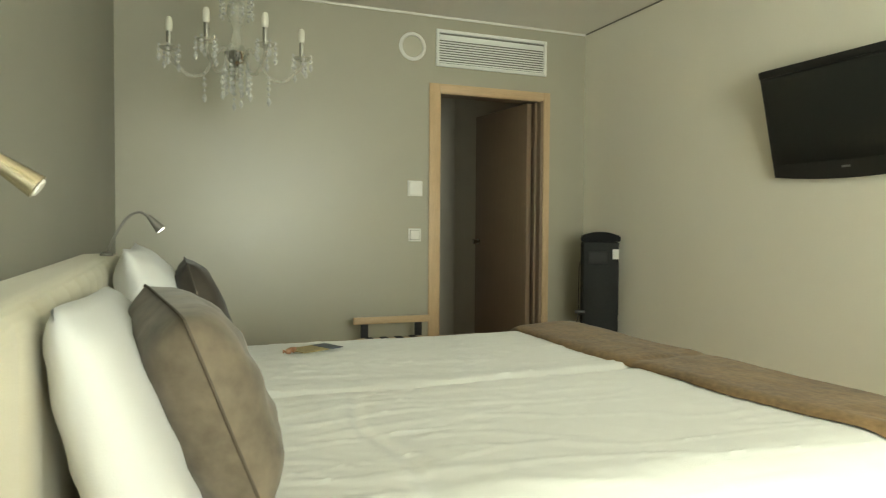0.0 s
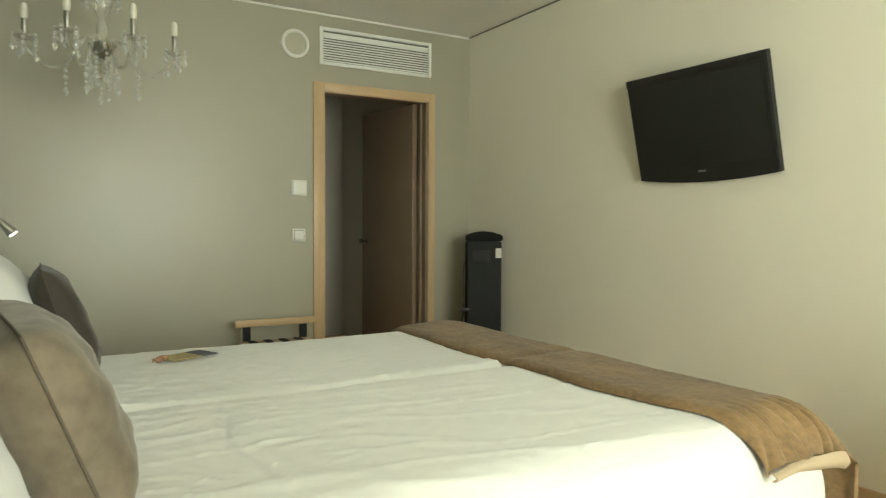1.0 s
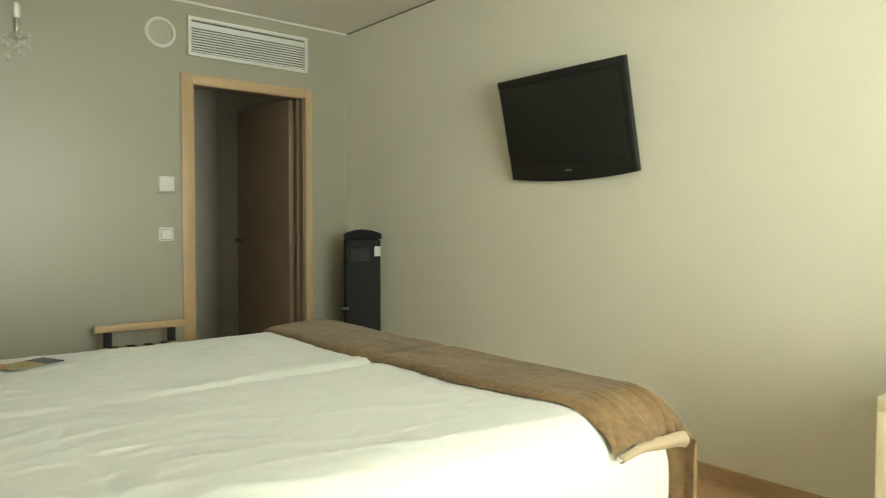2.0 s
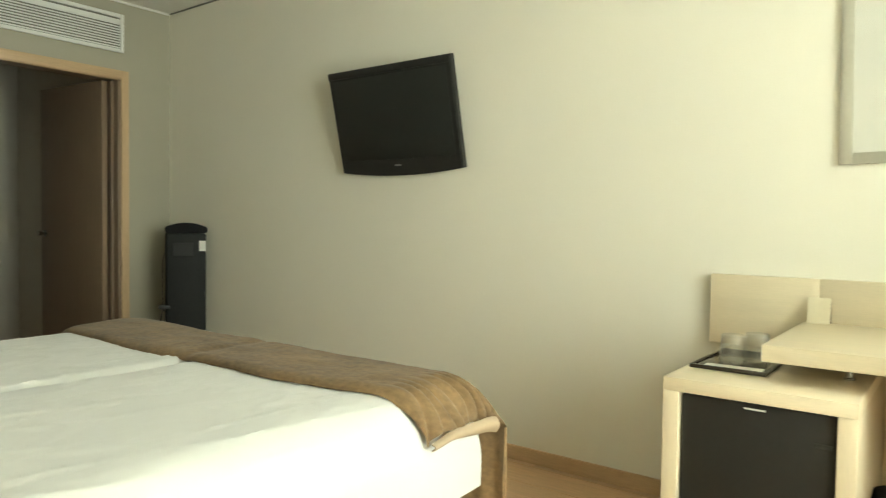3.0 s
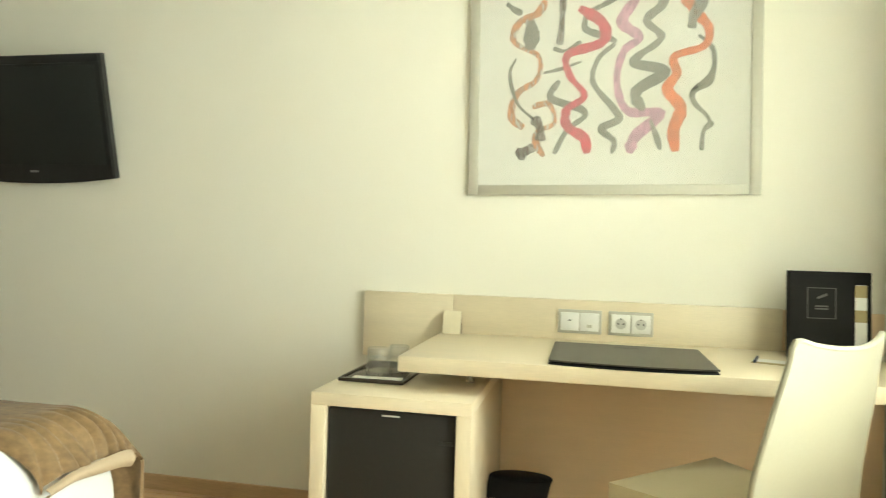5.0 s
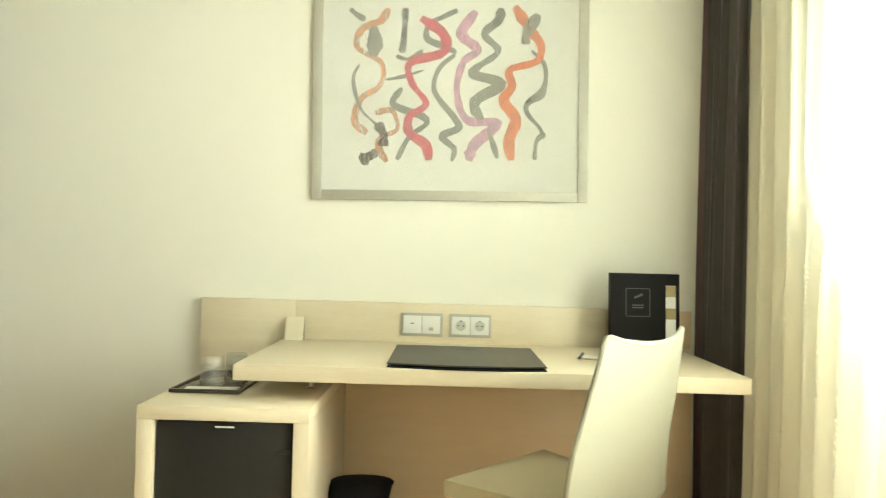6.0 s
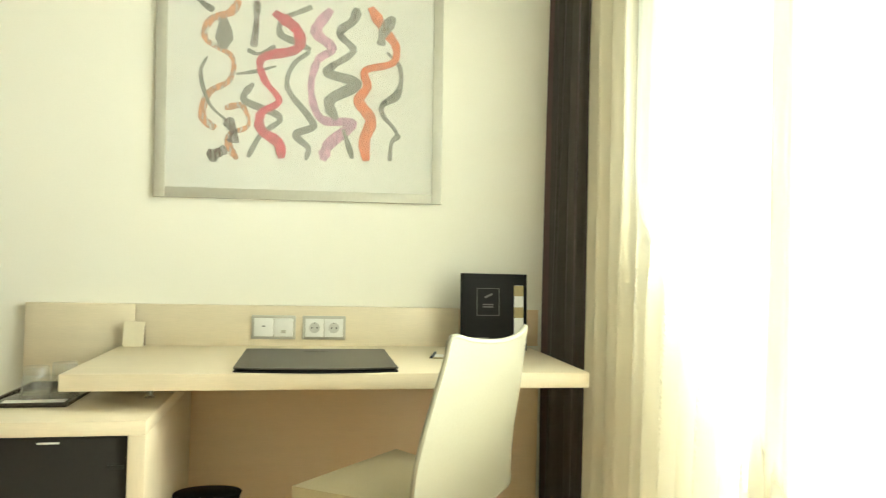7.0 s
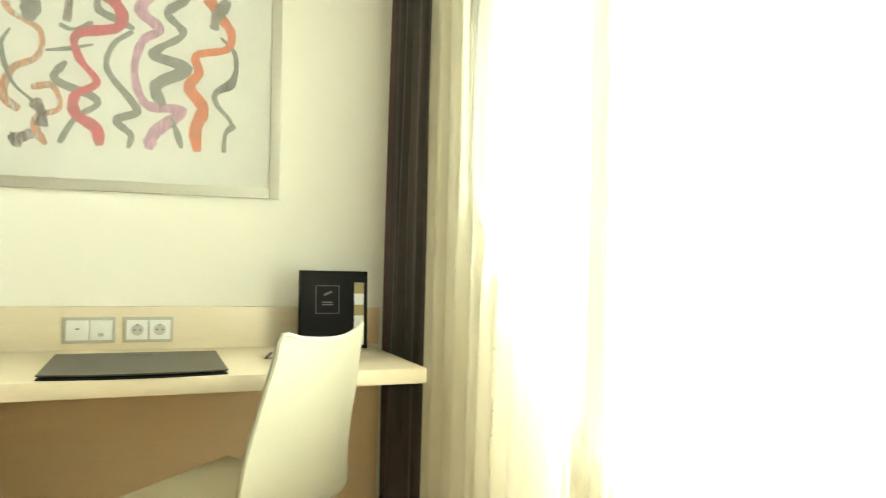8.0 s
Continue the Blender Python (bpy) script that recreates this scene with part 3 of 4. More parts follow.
def bead_string(at, count, size, drop=0.026, parent=None, end=True):
    """Cut beads threaded on one wire, with a pear drop at the end."""
    prof = [(0.0007, 0.012)]
    for i in range(count):
        s = size * (0.8 + 0.4 * ((i * 7) % 3) / 2)
        z = -i * drop
        prof += [(0.0007, z + s), (s * 0.8, z + s * 0.35), (s * 0.8, z - s * 0.35), (0.0007, z - s)]
    if end:
        z = -count * drop
        prof += [(0.0007, z + size), (size * 0.5, z + size * 0.6), (size * 1.1, z - size * 1.2), (0.0007, z - size * 3.2)]
    return part("bead_string", lathe(prof, at, 7), BEAD, parent)


part("canopy", lathe([(0.0, 2.574), (0.06, 2.574), (0.055, 2.55), (0.015, 2.535), (0.0, 2.535)], CH, 20), CHROME, chand)
part("stem", lathe([(0.004, 2.33), (0.004, 2.54)], CH, 10), CHROME, chand)
part("column", lathe([(0.0, 1.985), (0.02, 1.985), (0.028, 2.03), (0.016, 2.08), (0.034, 2.12), (0.05, 2.16), (0.045, 2.20), (0.016, 2.23), (0.03, 2.28), (0.012, 2.33), (0.0, 2.33)], CH, 18), CRYSTAL, chand)
part("hub", lathe([(0.0, 1.893), (0.016, 1.896), (0.040, 1.92), (0.060, 1.952), (0.064, 1.964), (0.055, 1.97), (0.012, 1.98), (0.0, 1.98)], CH, 22), CHROME, chand, "chrome hub bowl")
part("lower_bowl", lathe([(0.0, 1.83), (0.012, 1.83), (0.03, 1.86), (0.02, 1.895), (0.0, 1.90)], CH, 16), CRYSTAL, chand)
part("crown_dish", lathe([(0.012, 2.262), (0.075, 2.275), (0.082, 2.283), (0.012, 2.272)], CH, 20), CRYSTAL, chand)
for k in range(10):
    a = 2 * math.pi * k / 10
    bead_string((CH.x + 0.078 * math.cos(a), CH.y + 0.078 * math.sin(a), 2.265), 6, 0.009, 0.024, chand, False)
for k in range(8):
    a = 2 * math.pi * (k + 0.3) / 8
    bead_string((CH.x + 0.058 * math.cos(a), CH.y + 0.058 * math.sin(a), 1.915), 5 + k % 2, 0.011, 0.022, chand)
for k in range(8):
    a = 2 * math.pi * k / 8
    bead_string((CH.x + 0.055 * math.cos(a), CH.y + 0.055 * math.sin(a), 2.50), 8, 0.010, 0.022, chand, False)
for deg in (-17.7, 191.4, 240.8, 288.4, 90):
    a = radians(deg)
    d = Vector((math.cos(a), math.sin(a), 0))
    R = 0.325
    pt = lambda r, z: tuple(CH + d * r + Vector((0, 0, z)))
    arm = part("arm", tube([pt(0.03, 1.955), pt(0.07, 1.985), pt(0.11, 1.93), pt(0.16, 1.845), pt(0.23, 1.825), pt(0.285, 1.865), pt(0.325, 1.905), pt(0.325, 1.932)], 0.009, 8, 6), CRYSTAL, chand, "curved glass arm")
    tip = CH + d * R - Vector((0, 0, 0.02))
    part("drip_pan", lathe([(0.01, 1.95), (0.04, 1.958), (0.046, 1.968), (0.04, 1.966), (0.01, 1.96)], tip, 16), CRYSTAL, arm)
    part("candle_sleeve", lathe([(0.0, 1.962), (0.013, 1.962), (0.011, 1.99), (0.013, 2.005), (0.012, 2.045), (0.0, 2.045)], tip, 12), CHROME, arm, "chrome candle holder")
    part("bulb", lathe([(0.0, 2.0455), (0.013, 2.0455), (0.016, 2.066), (0.016, 2.090), (0.012, 2.110), (0.0, 2.118)], tip, 12), BULB, arm, "opal candle bulb")
    for k in range(5):
        b = 2 * math.pi * k / 5 + a
        bead_string((tip.x + 0.047 * math.cos(b), tip.y + 0.047 * math.sin(b), 1.955), 2 + k % 3, 0.010, 0.024, chand)
    mid = CH + d * 0.16
    bead_string((mid.x, mid.y, 1.845), 4, 0.011, 0.028, chand)
bead_string((CH.x + 0.02, CH.y - 0.01, 1.83), 4, 0.010, 0.028, chand)

# ---- bed ----
BX0, BX1, BY0, BY1, BTOP = -0.445, 1.485, 0.925, 2.845, 0.622
bed = thing("bed", ((BX0 + BX1) / 2, (BY0 + BY1) / 2, FLOOR), "wide double bed made with white cotton sheets", "bed")


def over_edge(u, edge, r):
    """How a cloth that reaches u runs over a rounded edge: place along, and drop."""
    arc = u - (edge - r)
    if arc <= 0:
        return u, 0.0
    if arc < r * math.pi / 2:
        return edge - r + r * math.sin(arc / r), r * (1 - math.cos(arc / r))
    return edge, r + arc - r * math.pi / 2


def bed_point(u, v, lift=0.0, wrinkle=1.0, r=0.075, low=0.33):
    """A point of the bedding: u along the bed, v across it, both past its edges."""
    x, dx = over_edge(u, BX1 + lift, r)
    mid = (BY0 + BY1) / 2
    side = 1 if v > mid else -1
    half = (BY1 - BY0) / 2 + lift
    w, dy = over_edge(abs(v - mid), half, r * 2.0)
    y = mid + side * w
    z = BTOP + lift - dx - dy
    if wrinkle:
        fade = max(0.0, 1 - 4 * (dx + dy))
        p = Vector((x * 1.3, y * 3.2, 0.3))
        z += wrinkle * 0.007 * noise.noise(p) * fade
        q = Vector((x * 2.2 + 0.25 * y, y * 14 + 2.0 * noise.noise(Vector((x * 1.5, y * 1.5, 4))), 1.7))
        ridge = max(0.0, 1 - abs(noise.noise(q)) * 5) ** 2
        z += wrinkle * 0.0045 * ridge * fade * (1.2 - 0.35 * x)
        z += wrinkle * 0.0022 * max(0.0, 1 - abs(noise.noise(Vector((x * 5 + y, y * 26 + 3 * noise.noise(Vector((x * 3, y * 3, 8))), 6)))) * 4) ** 2 * fade * max(0.2, 1.1 - x)
        rough = 0.6 + 0.9 * noise.noise(Vector((x * 4, y * 9, 12)))
        wander = 0.010 * noise.noise(Vector((x * 3, 0, 15)))
        z += wrinkle * 0.006 * rough * math.exp(-((y - 1.915 - wander) / 0.05) ** 2) * (1 if x < 1.3 else 0.4) * fade
        z += wrinkle * 0.004 * rough * math.exp(-((y - 1.955 - 2 * wander) / 0.018) ** 2) * fade
        z -= wrinkle * 0.017 * math.exp(-((y - 1.870 - wander) / 0.026) ** 2) * fade
        turn = x * 0.5 - y
        z += wrinkle * 0.0013 * max(0.0, 1 - abs(noise.noise(Vector((turn * 16, (x + 0.5 * y) * 3.5, 21)))) * 6) ** 2 * fade
        z += wrinkle * 0.0009 * max(0.0, 1 - abs(noise.noise(Vector(((x + 0.8 * y) * 15, (y - x) * 4, 31)))) * 6) ** 2 * fade
        z -= wrinkle * 0.012 * math.exp(-((x - 0.12 - 0.06 * noise.noise(Vector((0, y * 3, 0)))) / 0.012) ** 2) * (0.4 if y < 1.8 else 0.0) * fade
        y += wrinkle * (1 - fade) * -side * 0.008 * (noise.noise(Vector((x * 5, z * 4, 9))))
    return Vector((x, y, max(z, low)))


part("base", box(BX0, BX1 - 0.02, BY0 + 0.02, BY1 - 0.02, FLOOR + 0.06, 0.29, 0.015), BASE_CLOTH, bed, "cream upholstered bed base")
for x in (BX0 + 0.1, BX1 - 0.12):
    for y in (BY0 + 0.12, BY1 - 0.12):
        part("foot", lathe([(0.025, FLOOR), (0.03, FLOOR + 0.06)], (x, y, 0), 12), BLACK, bed)
for y0, y1 in ((BY0 + 0.045, 1.862), (1.868, BY1 - 0.045)):
    part("mattress", box(BX0, BX1 - 0.012, y0, y1, 0.292, 0.585, 0.09, segments=4), SHEET, bed)
part("bed_sheet", sheet(lambda a, b: bed_point(BX0 + a * (BX1 + 0.24 - BX0), BY0 - 0.24 + b * (BY1 - BY0 + 0.48)), 150, 240), SHEET, bed, "white sheet with soft creases")

throw = thing("bed_throw", (1.35, 1.88, 0.3), "brown velvet throw laid across the foot of the bed", "throw")


def throw_point(a, b):
    start = BY0 - 0.082 + 0.03 * max(0.0, 1 - a / 0.35)
    v = start + b * (BY1 + 0.175 - start)
    edge = 1.125 + 0.085 * max(0, 1 - (v - BY0) / 0.5) + 0.02 * noise.noise(Vector((v * 2, 0, 3)))
    u = edge + a * (BX1 + 0.42 - edge)
    roll = min(1.0, a / 0.06)
    p = bed_point(u, v, 0.003 + 0.019 * math.sqrt(1 - (1 - roll) ** 2) + 0.006 * math.sin(math.pi * min(1.0, a * 1.25)), 0.25, 0.08, 0.10)
    n = noise.noise(Vector((u * 4, v * 3, 2)))
    p.z += 0.006 * n + 0.003 * noise.noise(Vector((u * 14, v * 9, 5)))
    south = min(1.0, max(0.0, BY0 + 0.17 - v) / 0.22)
    if south > 0:
        drift = u * 84 + 2.6 * noise.noise(Vector((u * 10, v * 5, 7)))
        wave = abs(math.sin(drift)) ** 0.8 * max(0.2, 0.75 + 1.3 * noise.noise(Vector((u * 11, v * 5, 3))))
        south *= max(0.0, min(1.0, (BX1 + 0.06 - u) / 0.08))
        p.y -= south * (0.004 + 0.028 * wave + 0.006 * math.sin(u * 21))
        p.z += south * 0.011 * wave
        p.z += 0.020 * max(0.0, u - 1.25) * south
    if u > BX1 - 0.01 and v < (BY0 + BY1) / 2:
        free = min(1.0, (u - BX1 + 0.01) / 0.09)
        past = max(0.0, BY0 + 0.03 - v)
        p.z += free * (over_edge((BY0 + BY1) / 2 - v, (BY1 - BY0) / 2, 0.16)[1] - 0.75 * past)
        p.y += free * (v + 0.16 * past - p.y)
    if u > BX1:
        hang = max(0.0, u - BX1 - 0.03)
        p.x += hang * 0.03 + min(1, hang * 8) * (0.006 * math.sin(v * 52 + 2 * n) + 0.010 * math.sin(v * 23))
    return p


part("cloth", sheet(throw_point, 220, 230, 0.010), VELVET, throw)


def hem_point(a, b):
    """The lining, turned out along the near end of the throw."""
    p = throw_point(0.0, 0.0).lerp(throw_point(0.39, 0.0), a)
    p.z += 0.016 * math.sin(math.pi * a) + 0.010 - (0.014 + 0.026 * a) * b + 0.003 * math.sin(a * 9)
    p.y -= 0.010 + 0.012 * math.sin(math.pi * b) + 0.003 * math.sin(a * 11)
    return p


part("hem", sheet(hem_point, 40, 8, 0.004), LINING, throw, "cream lining turned out at the hem")

head = thing("headboard", (-0.53, 1.875, FLOOR), "thick cream upholstered headboard with stitched channels", "headboard")
HY0, HY1, HX0, HX1, HZ = 0.60, 2.888, WEST + 0.002, -0.500, 0.985
part("core", box(HX0, HX1 - 0.02, HY0 + 0.02, HY1 - 0.02, FLOOR, HZ - 0.03, 0.02), HEADBOARD, head)


def pad(a, b):
    """Front, top and back skin of the headboard, with soft channels."""
    r = 0.04
    run = [(HX1, 0.10), (HX1, HZ - r)]
    arc = [(HX1 - r + r * math.cos(t), HZ - r + r * math.sin(t)) for t in (0.3, 0.6, 0.9, 1.2, 1.5)]
    pts = run + arc + [(HX0, HZ - 0.004)]
    t = a * (len(pts) - 1)
    i = min(int(t), len(pts) - 2)
    x = pts[i][0] + (pts[i + 1][0] - pts[i][0]) * (t - i)
    z = pts[i][1] + (pts[i + 1][1] - pts[i][1]) * (t - i)
    y = HY0 + (HY1 - HY0) * b
    g = 0.006 * abs(math.sin(math.pi * b * 14)) ** 0.5
    e = min(b, 1 - b)
    x -= 0.04 * max(0, 1 - e / 0.022) ** 2
    z -= 0.035 * max(0, 1 - e / 0.025) ** 2
    return Vector((max(x + (g if a < 0.6 else 0), HX0), y, z))


part("front_pad", sheet(pad, 42, 196), HEADBOARD, head)
for y, s in ((HY0, -1), (HY1, 1)):
    part("end_pad", sheet(lambda a, b: Vector((HX0 + (HX1 - 0.040 - HX0) * a, y + s * 0.008 * abs(math.sin(math.pi * a * 4)) ** 0.5, 0.02 + (HZ - 0.058) * b)), 32, 8, 0.004), HEADBOARD, head)


def cushion_mesh(w, h, t, m, n=22, corner=0.12, sag=0.0, seed=1, heavy=0.22, puff=0.48):
    """A stuffed square: two bulging faces that meet in a seam, corners drawn out."""
    bm = bmesh.new()
    for s in (1, -1):
        rows = []
        for i in range(n + 1):
            row = []
            for j in range(n + 1):
                u, v = 2 * i / n - 1, 2 * j / n - 1
                pinch = 1 - corner * ((1 - u * u) * v ** 4 + (1 - v * v) * u ** 4) * 0.9
                k = max(0.0, (1 - u ** 4) * (1 - v ** 4)) ** puff
                tip = 1 - 0.05 * (u * v) ** 4
                rip = 0.07 * noise.noise(Vector((u * 2.5, v * 2.5, seed + s))) + 0.035 * noise.noise(Vector((u * 6, v * 4, seed)))
                row.append(bm.verts.new((tip * u * w / 2 * (1 - corner * (1 - v * v) * u * u * 0.6), tip * v * h / 2 * (1 - corner * (1 - u * u) * v * v * 0.6) - sag * (1 - u * u) * max(0, v),
                                         s * t / 2 * k * (1 - heavy * v) * (1 + rip * 2))))
            rows.append(row)
        for i in range(n):
            for j in range(n):
                bm.faces.new((rows[i][j], rows[i + 1][j], rows[i + 1][j + 1], rows[i][j + 1]))
    bmesh.ops.remove_doubles(bm, verts=bm.verts, dist=1e-5)
    bm.transform(m)
    return bm


def seam_path(w, h, m, corner=0.12, sag=0.0):
    pts = []
    for k in range(4):
        for i in range(10):
            s = 2 * i / 10 - 1
            u, v = ((s, -1), (1, s), (-s, 1), (-1, -s))[k]
            tip = 1 - 0.05 * (u * v) ** 4
            pts.append(m @ Vector((tip * u * w / 2 * (1 - corner * (1 - v * v) * u * u * 0.6), tip * v * h / 2 * (1 - corner * (1 - u * u) * v * v * 0.6) - sag * (1 - u * u) * max(0, v), 0)))
    return pts + [pts[0]]


def leaning(cx, cy, cz, lean, turn=0.0, roll=0.0):
    """Upright against the headboard: width across the bed, tipped back by lean degrees."""
    return Matrix.Translation((cx, cy, cz)) @ Matrix.Rotation(radians(turn), 4, "Z") @ Matrix.Rotation(radians(-lean), 4, "Y") @ Matrix.Rotation(radians(90), 4, "Z") @ Matrix.Rotation(radians(90), 4, "X") @ Matrix.Rotation(radians(roll), 4, "Z")


def cushion(name, m, w, h, t, material, label, piping=None, sag=0.0, seed=1, corner=0.12, heavy=0.22, puff=0.48):
    ob = thing(name, tuple(m.translation - Vector((0, 0, h / 2))), label, "pillow" if "pillow" in name else "cushion")
    cover = part("cover", cushion_mesh(w, h, t, m, corner=corner, sag=sag, seed=seed, heavy=heavy, puff=puff), material, ob)
    if "pillow" in name:
        cover.data.set_sharp_from_angle(angle=math.pi)
    if piping:
        part("piping", tube(seam_path(w, h, m, corner, sag), 0.0028, 6, 2), piping, ob, "seam piping")
    return ob


cushion("bed_pillow", leaning(-0.390, 1.285, 0.760, 18, 0, -2.5), 0.78, 0.46, 0.150, PILLOW, "plump white pillow leaning on the headboard", seed=3, corner=0.09, puff=0.62)
cushion("bed_pillow", leaning(-0.355, 2.38, 0.805, 22), 0.76, 0.50, 0.20, PILLOW, "plump white pillow leaning on the headboard", seed=8, corner=0.16, puff=0.85)
cushion("throw_cushion", leaning(-0.276, 1.255, 0.796, 21, 8, 2.5), 0.46, 0.37, 0.19, TAUPE, "taupe velvet cushion leaning on the white pillow", PIPING, seed=5, corner=0.03, heavy=0.02, puff=0.68)
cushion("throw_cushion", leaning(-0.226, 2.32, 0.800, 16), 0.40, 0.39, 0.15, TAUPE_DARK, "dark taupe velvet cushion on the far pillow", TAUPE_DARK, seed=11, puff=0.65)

# ---- reading lamps on the headboard ----
def reading_lamp(name, path, cone_from, cone_to, material, label, lit):
    ob = thing(name, path[0], label, "lamp")
    b = Vector(path[0])
    part("base", lathe([(0.0, 0), (0.022, 0), (0.022, 0.008), (0.008, 0.016), (0.0, 0.016)], b, 16), material, ob)
    part("neck", tube(path, 0.0045, 8, 8), material, ob, "bent metal neck")
    a, c = Vector(cone_from), Vector(cone_to)
    d = (c - a).normalized()
    hd = part("lamp_head", tube([tuple(a), tuple(c)], 0.008, 16, ends=0.019), material, ob, "metal cone")
    m = Matrix.Translation(c + d * 0.001) @ d.to_track_quat("Z", "Y").to_matrix().to_4x4()
    part("lens", lathe([(0.0, 0.0), (0.015, 0.0), (0.013, 0.003), (0.0, 0.004)], n=14, m=m), LED if lit else WHITE, hd)
    return ob


reading_lamp("reading_lamp", [(-0.530, 2.60, 0.984), (-0.510, 2.60, 1.04), (-0.465, 2.60, 1.115), (-0.425, 2.60, 1.137), (-0.392, 2.60, 1.12)], (-0.395, 2.60, 1.123), (-0.355, 2.60, 1.076), STEEL, "slim metal reading lamp, lit, on the headboard", True)
reading_lamp("reading_lamp", [(-0.600, 1.10, 0.982), (-0.622, 1.10, 1.06), (-0.618, 1.10, 1.16), (-0.605, 1.10, 1.205), (-0.585, 1.10, 1.206)], (-0.592, 1.10, 1.210), (-0.502, 1.10, 1.146), BRASS, "brass cone reading lamp above the pillows", False)

# ---- leaflet and sweets on the bed ----
leaflet = thing("leaflet", (0.165, 2.51, 0.63), "gold and navy leaflet lying on the bed", "leaflet")
lm = Matrix.Translation((0.175, 2.51, 0.632)) @ Matrix.Rotation(radians(26), 4, "Z")
part("sheet", box(-0.085, 0.03, -0.055, 0.055, 0, 0.003, m=lm), GOLD, leaflet)
part("cover_flap", box(0.0305, 0.095, -0.055, 0.055, 0.0005, 0.0035, m=lm), NAVY, leaflet, "navy end of the leaflet")
for dx, dy, s in ((-0.115, -0.03, 0), (-0.10, 0.0, 40)):
    sweet = thing("wrapped_sweet", (0.185 + dx, 2.475 + dy, 0.63), "small sweet in an orange wrapper on the bed", "sweet", "sweets on the bed")
    sm = Matrix.Translation((0.185 + dx, 2.465 + dy, 0.641)) @ Matrix.Rotation(radians(s), 4, "Z") @ Matrix.Rotation(radians(90), 4, "Y")
    part("wrapper", lathe([(0.008, -0.02), (0.003, -0.011), (0.009, -0.008), (0.010, 0.0), (0.009, 0.008), (0.003, 0.011), (0.008, 0.02)], n=12, m=sm), ORANGE_WRAP, sweet)

# ---- desk ----
DESK_Y0, DESK_Y1, DX = -1.283, 0.295, 1.972
desk = thing("desk", (2.3, -0.5, FLOOR), "pale maple desk with a low upstand against the wall", "desk")
part("desktop", box(DX, 2.612, DESK_Y0, DESK_Y1, 0.701, 0.750, 0.003), MAPLE, desk)
part("upstand", box(2.612, EAST - 0.001, -0.985, 0.2495, 0.7005, 0.904, 0.0015), MAPLE, desk)
part("upstand", box(2.6125, EAST - 0.001, 0.2497, 0.625, 0.638, 0.904, 0.003), MAPLE, desk)
part("recessed_board", box(2.634, EAST - 0.001, -1.33, -0.9855, 0.7505, 0.900, 0.001), MODESTY, desk)
part("modesty_panel", box(2.605, EAST - 0.001, DESK_Y0 - 0.045, 0.0395, FLOOR, 0.7, 0.002), MODESTY, desk)
part("stud", lathe([(0.016, 0.638), (0.016, 0.642), (0.011, 0.645), (0.011, 0.700)], (2.20, 0.10, 0), 16), CHROME, desk, "chrome spacer")
part("stud", lathe([(0.016, 0.638), (0.016, 0.642), (0.011, 0.645), (0.011, 0.700)], (2.50, 0.10, 0), 16), CHROME, desk, "chrome spacer")

cab = thing("minibar_cabinet", (2.25, 0.29, FLOOR), "pale maple cabinet with a fridge inside, under the desk end", "cabinet")
CX, CY0, CY1, CZ = 1.885, 0.040, 0.545, 0.637
part("top", box(CX, 2.62, CY0, CY1, CZ - 0.040, CZ, 0.0015), MAPLE, cab)
for y0, y1 in ((CY0, CY0 + 0.046), (CY1 - 0.046, CY1)):
    part("side", box(CX, 2.62, y0, y1, FLOOR, CZ - 0.0402, 0.0015), MAPLE_UP, cab)
part("back", box(2.60, 2.62, CY0 + 0.0465, CY1 - 0.0465, FLOOR, CZ - 0.041, 0.001), MODESTY, cab)
fridge = thing("minibar_fridge", (2.2, 0.29, FLOOR), "dark small fridge built into the cabinet", "fridge")
part("body", box(1.965, 2.56, CY0 + 0.06, CY1 - 0.06, FLOOR + 0.012, 0.578, 0.004), BLACK, fridge)
part("door", box(1.905, 1.962, CY0 + 0.049, CY1 - 0.049, FLOOR + 0.03, 0.591, 0.008), FRIDGE, fridge)
part("badge", box(1.9035, 1.9048, 0.264, 0.320, 0.573, 0.578), WHITE, fridge, "thin silver badge")
part("vent_strip", box(1.9035, 1.9048, CY0 + 0.058, CY0 + 0.10, 0.500, 0.512), BLACK, fridge)

tray = thing("serving_tray", (2.25, 0.41, CZ), "dark tray with two tumblers on the cabinet", "tray")
part("tray_base", box(2.075, 2.43, 0.306, 0.522, CZ + 0.0005, CZ + 0.008, 0.002), TRAY, tray)
for x0, x1, y0, y1 in ((2.068, 2.0815, 0.30, 0.528), (2.4235, 2.437, 0.30, 0.528), (2.082, 2.423, 0.30, 0.3115), (2.082, 2.423, 0.5165, 0.528)):
    part("tray_rim", box(x0, x1, y0, y1, CZ + 0.0005, CZ + 0.013, 0.003), TRAY, tray)
for x, y in ((2.190, 0.428), (2.265, 0.372)):
    glass = thing("tumbler", (x, y, CZ + 0.008), "clear glass tumbler upside down on a tray", "glass", "tumblers on the tray")
    part("glass", lathe([(0.040, 0.0085), (0.042, 0.010), (0.036, 0.098), (0.033, 0.102), (0.0, 0.102), (0.0, 0.094), (0.032, 0.093), (0.039, 0.0085)], (x, y, CZ), 28), TUMBLER, glass)
# white strip added for the bright reflection along the tray's front
glare = thing("glare_strip", (2.13, 0.42, CZ + 0.009), "white strip standing in for the glare on the tray", "paper")
part("paper", box(-0.022, 0.022, -0.085, 0.085, 0, 0.0012, m=Matrix.Translation((2.118, 0.405, CZ + 0.0085)) @ Matrix.Rotation(radians(4), 4, "Z")), PAPER, glare)

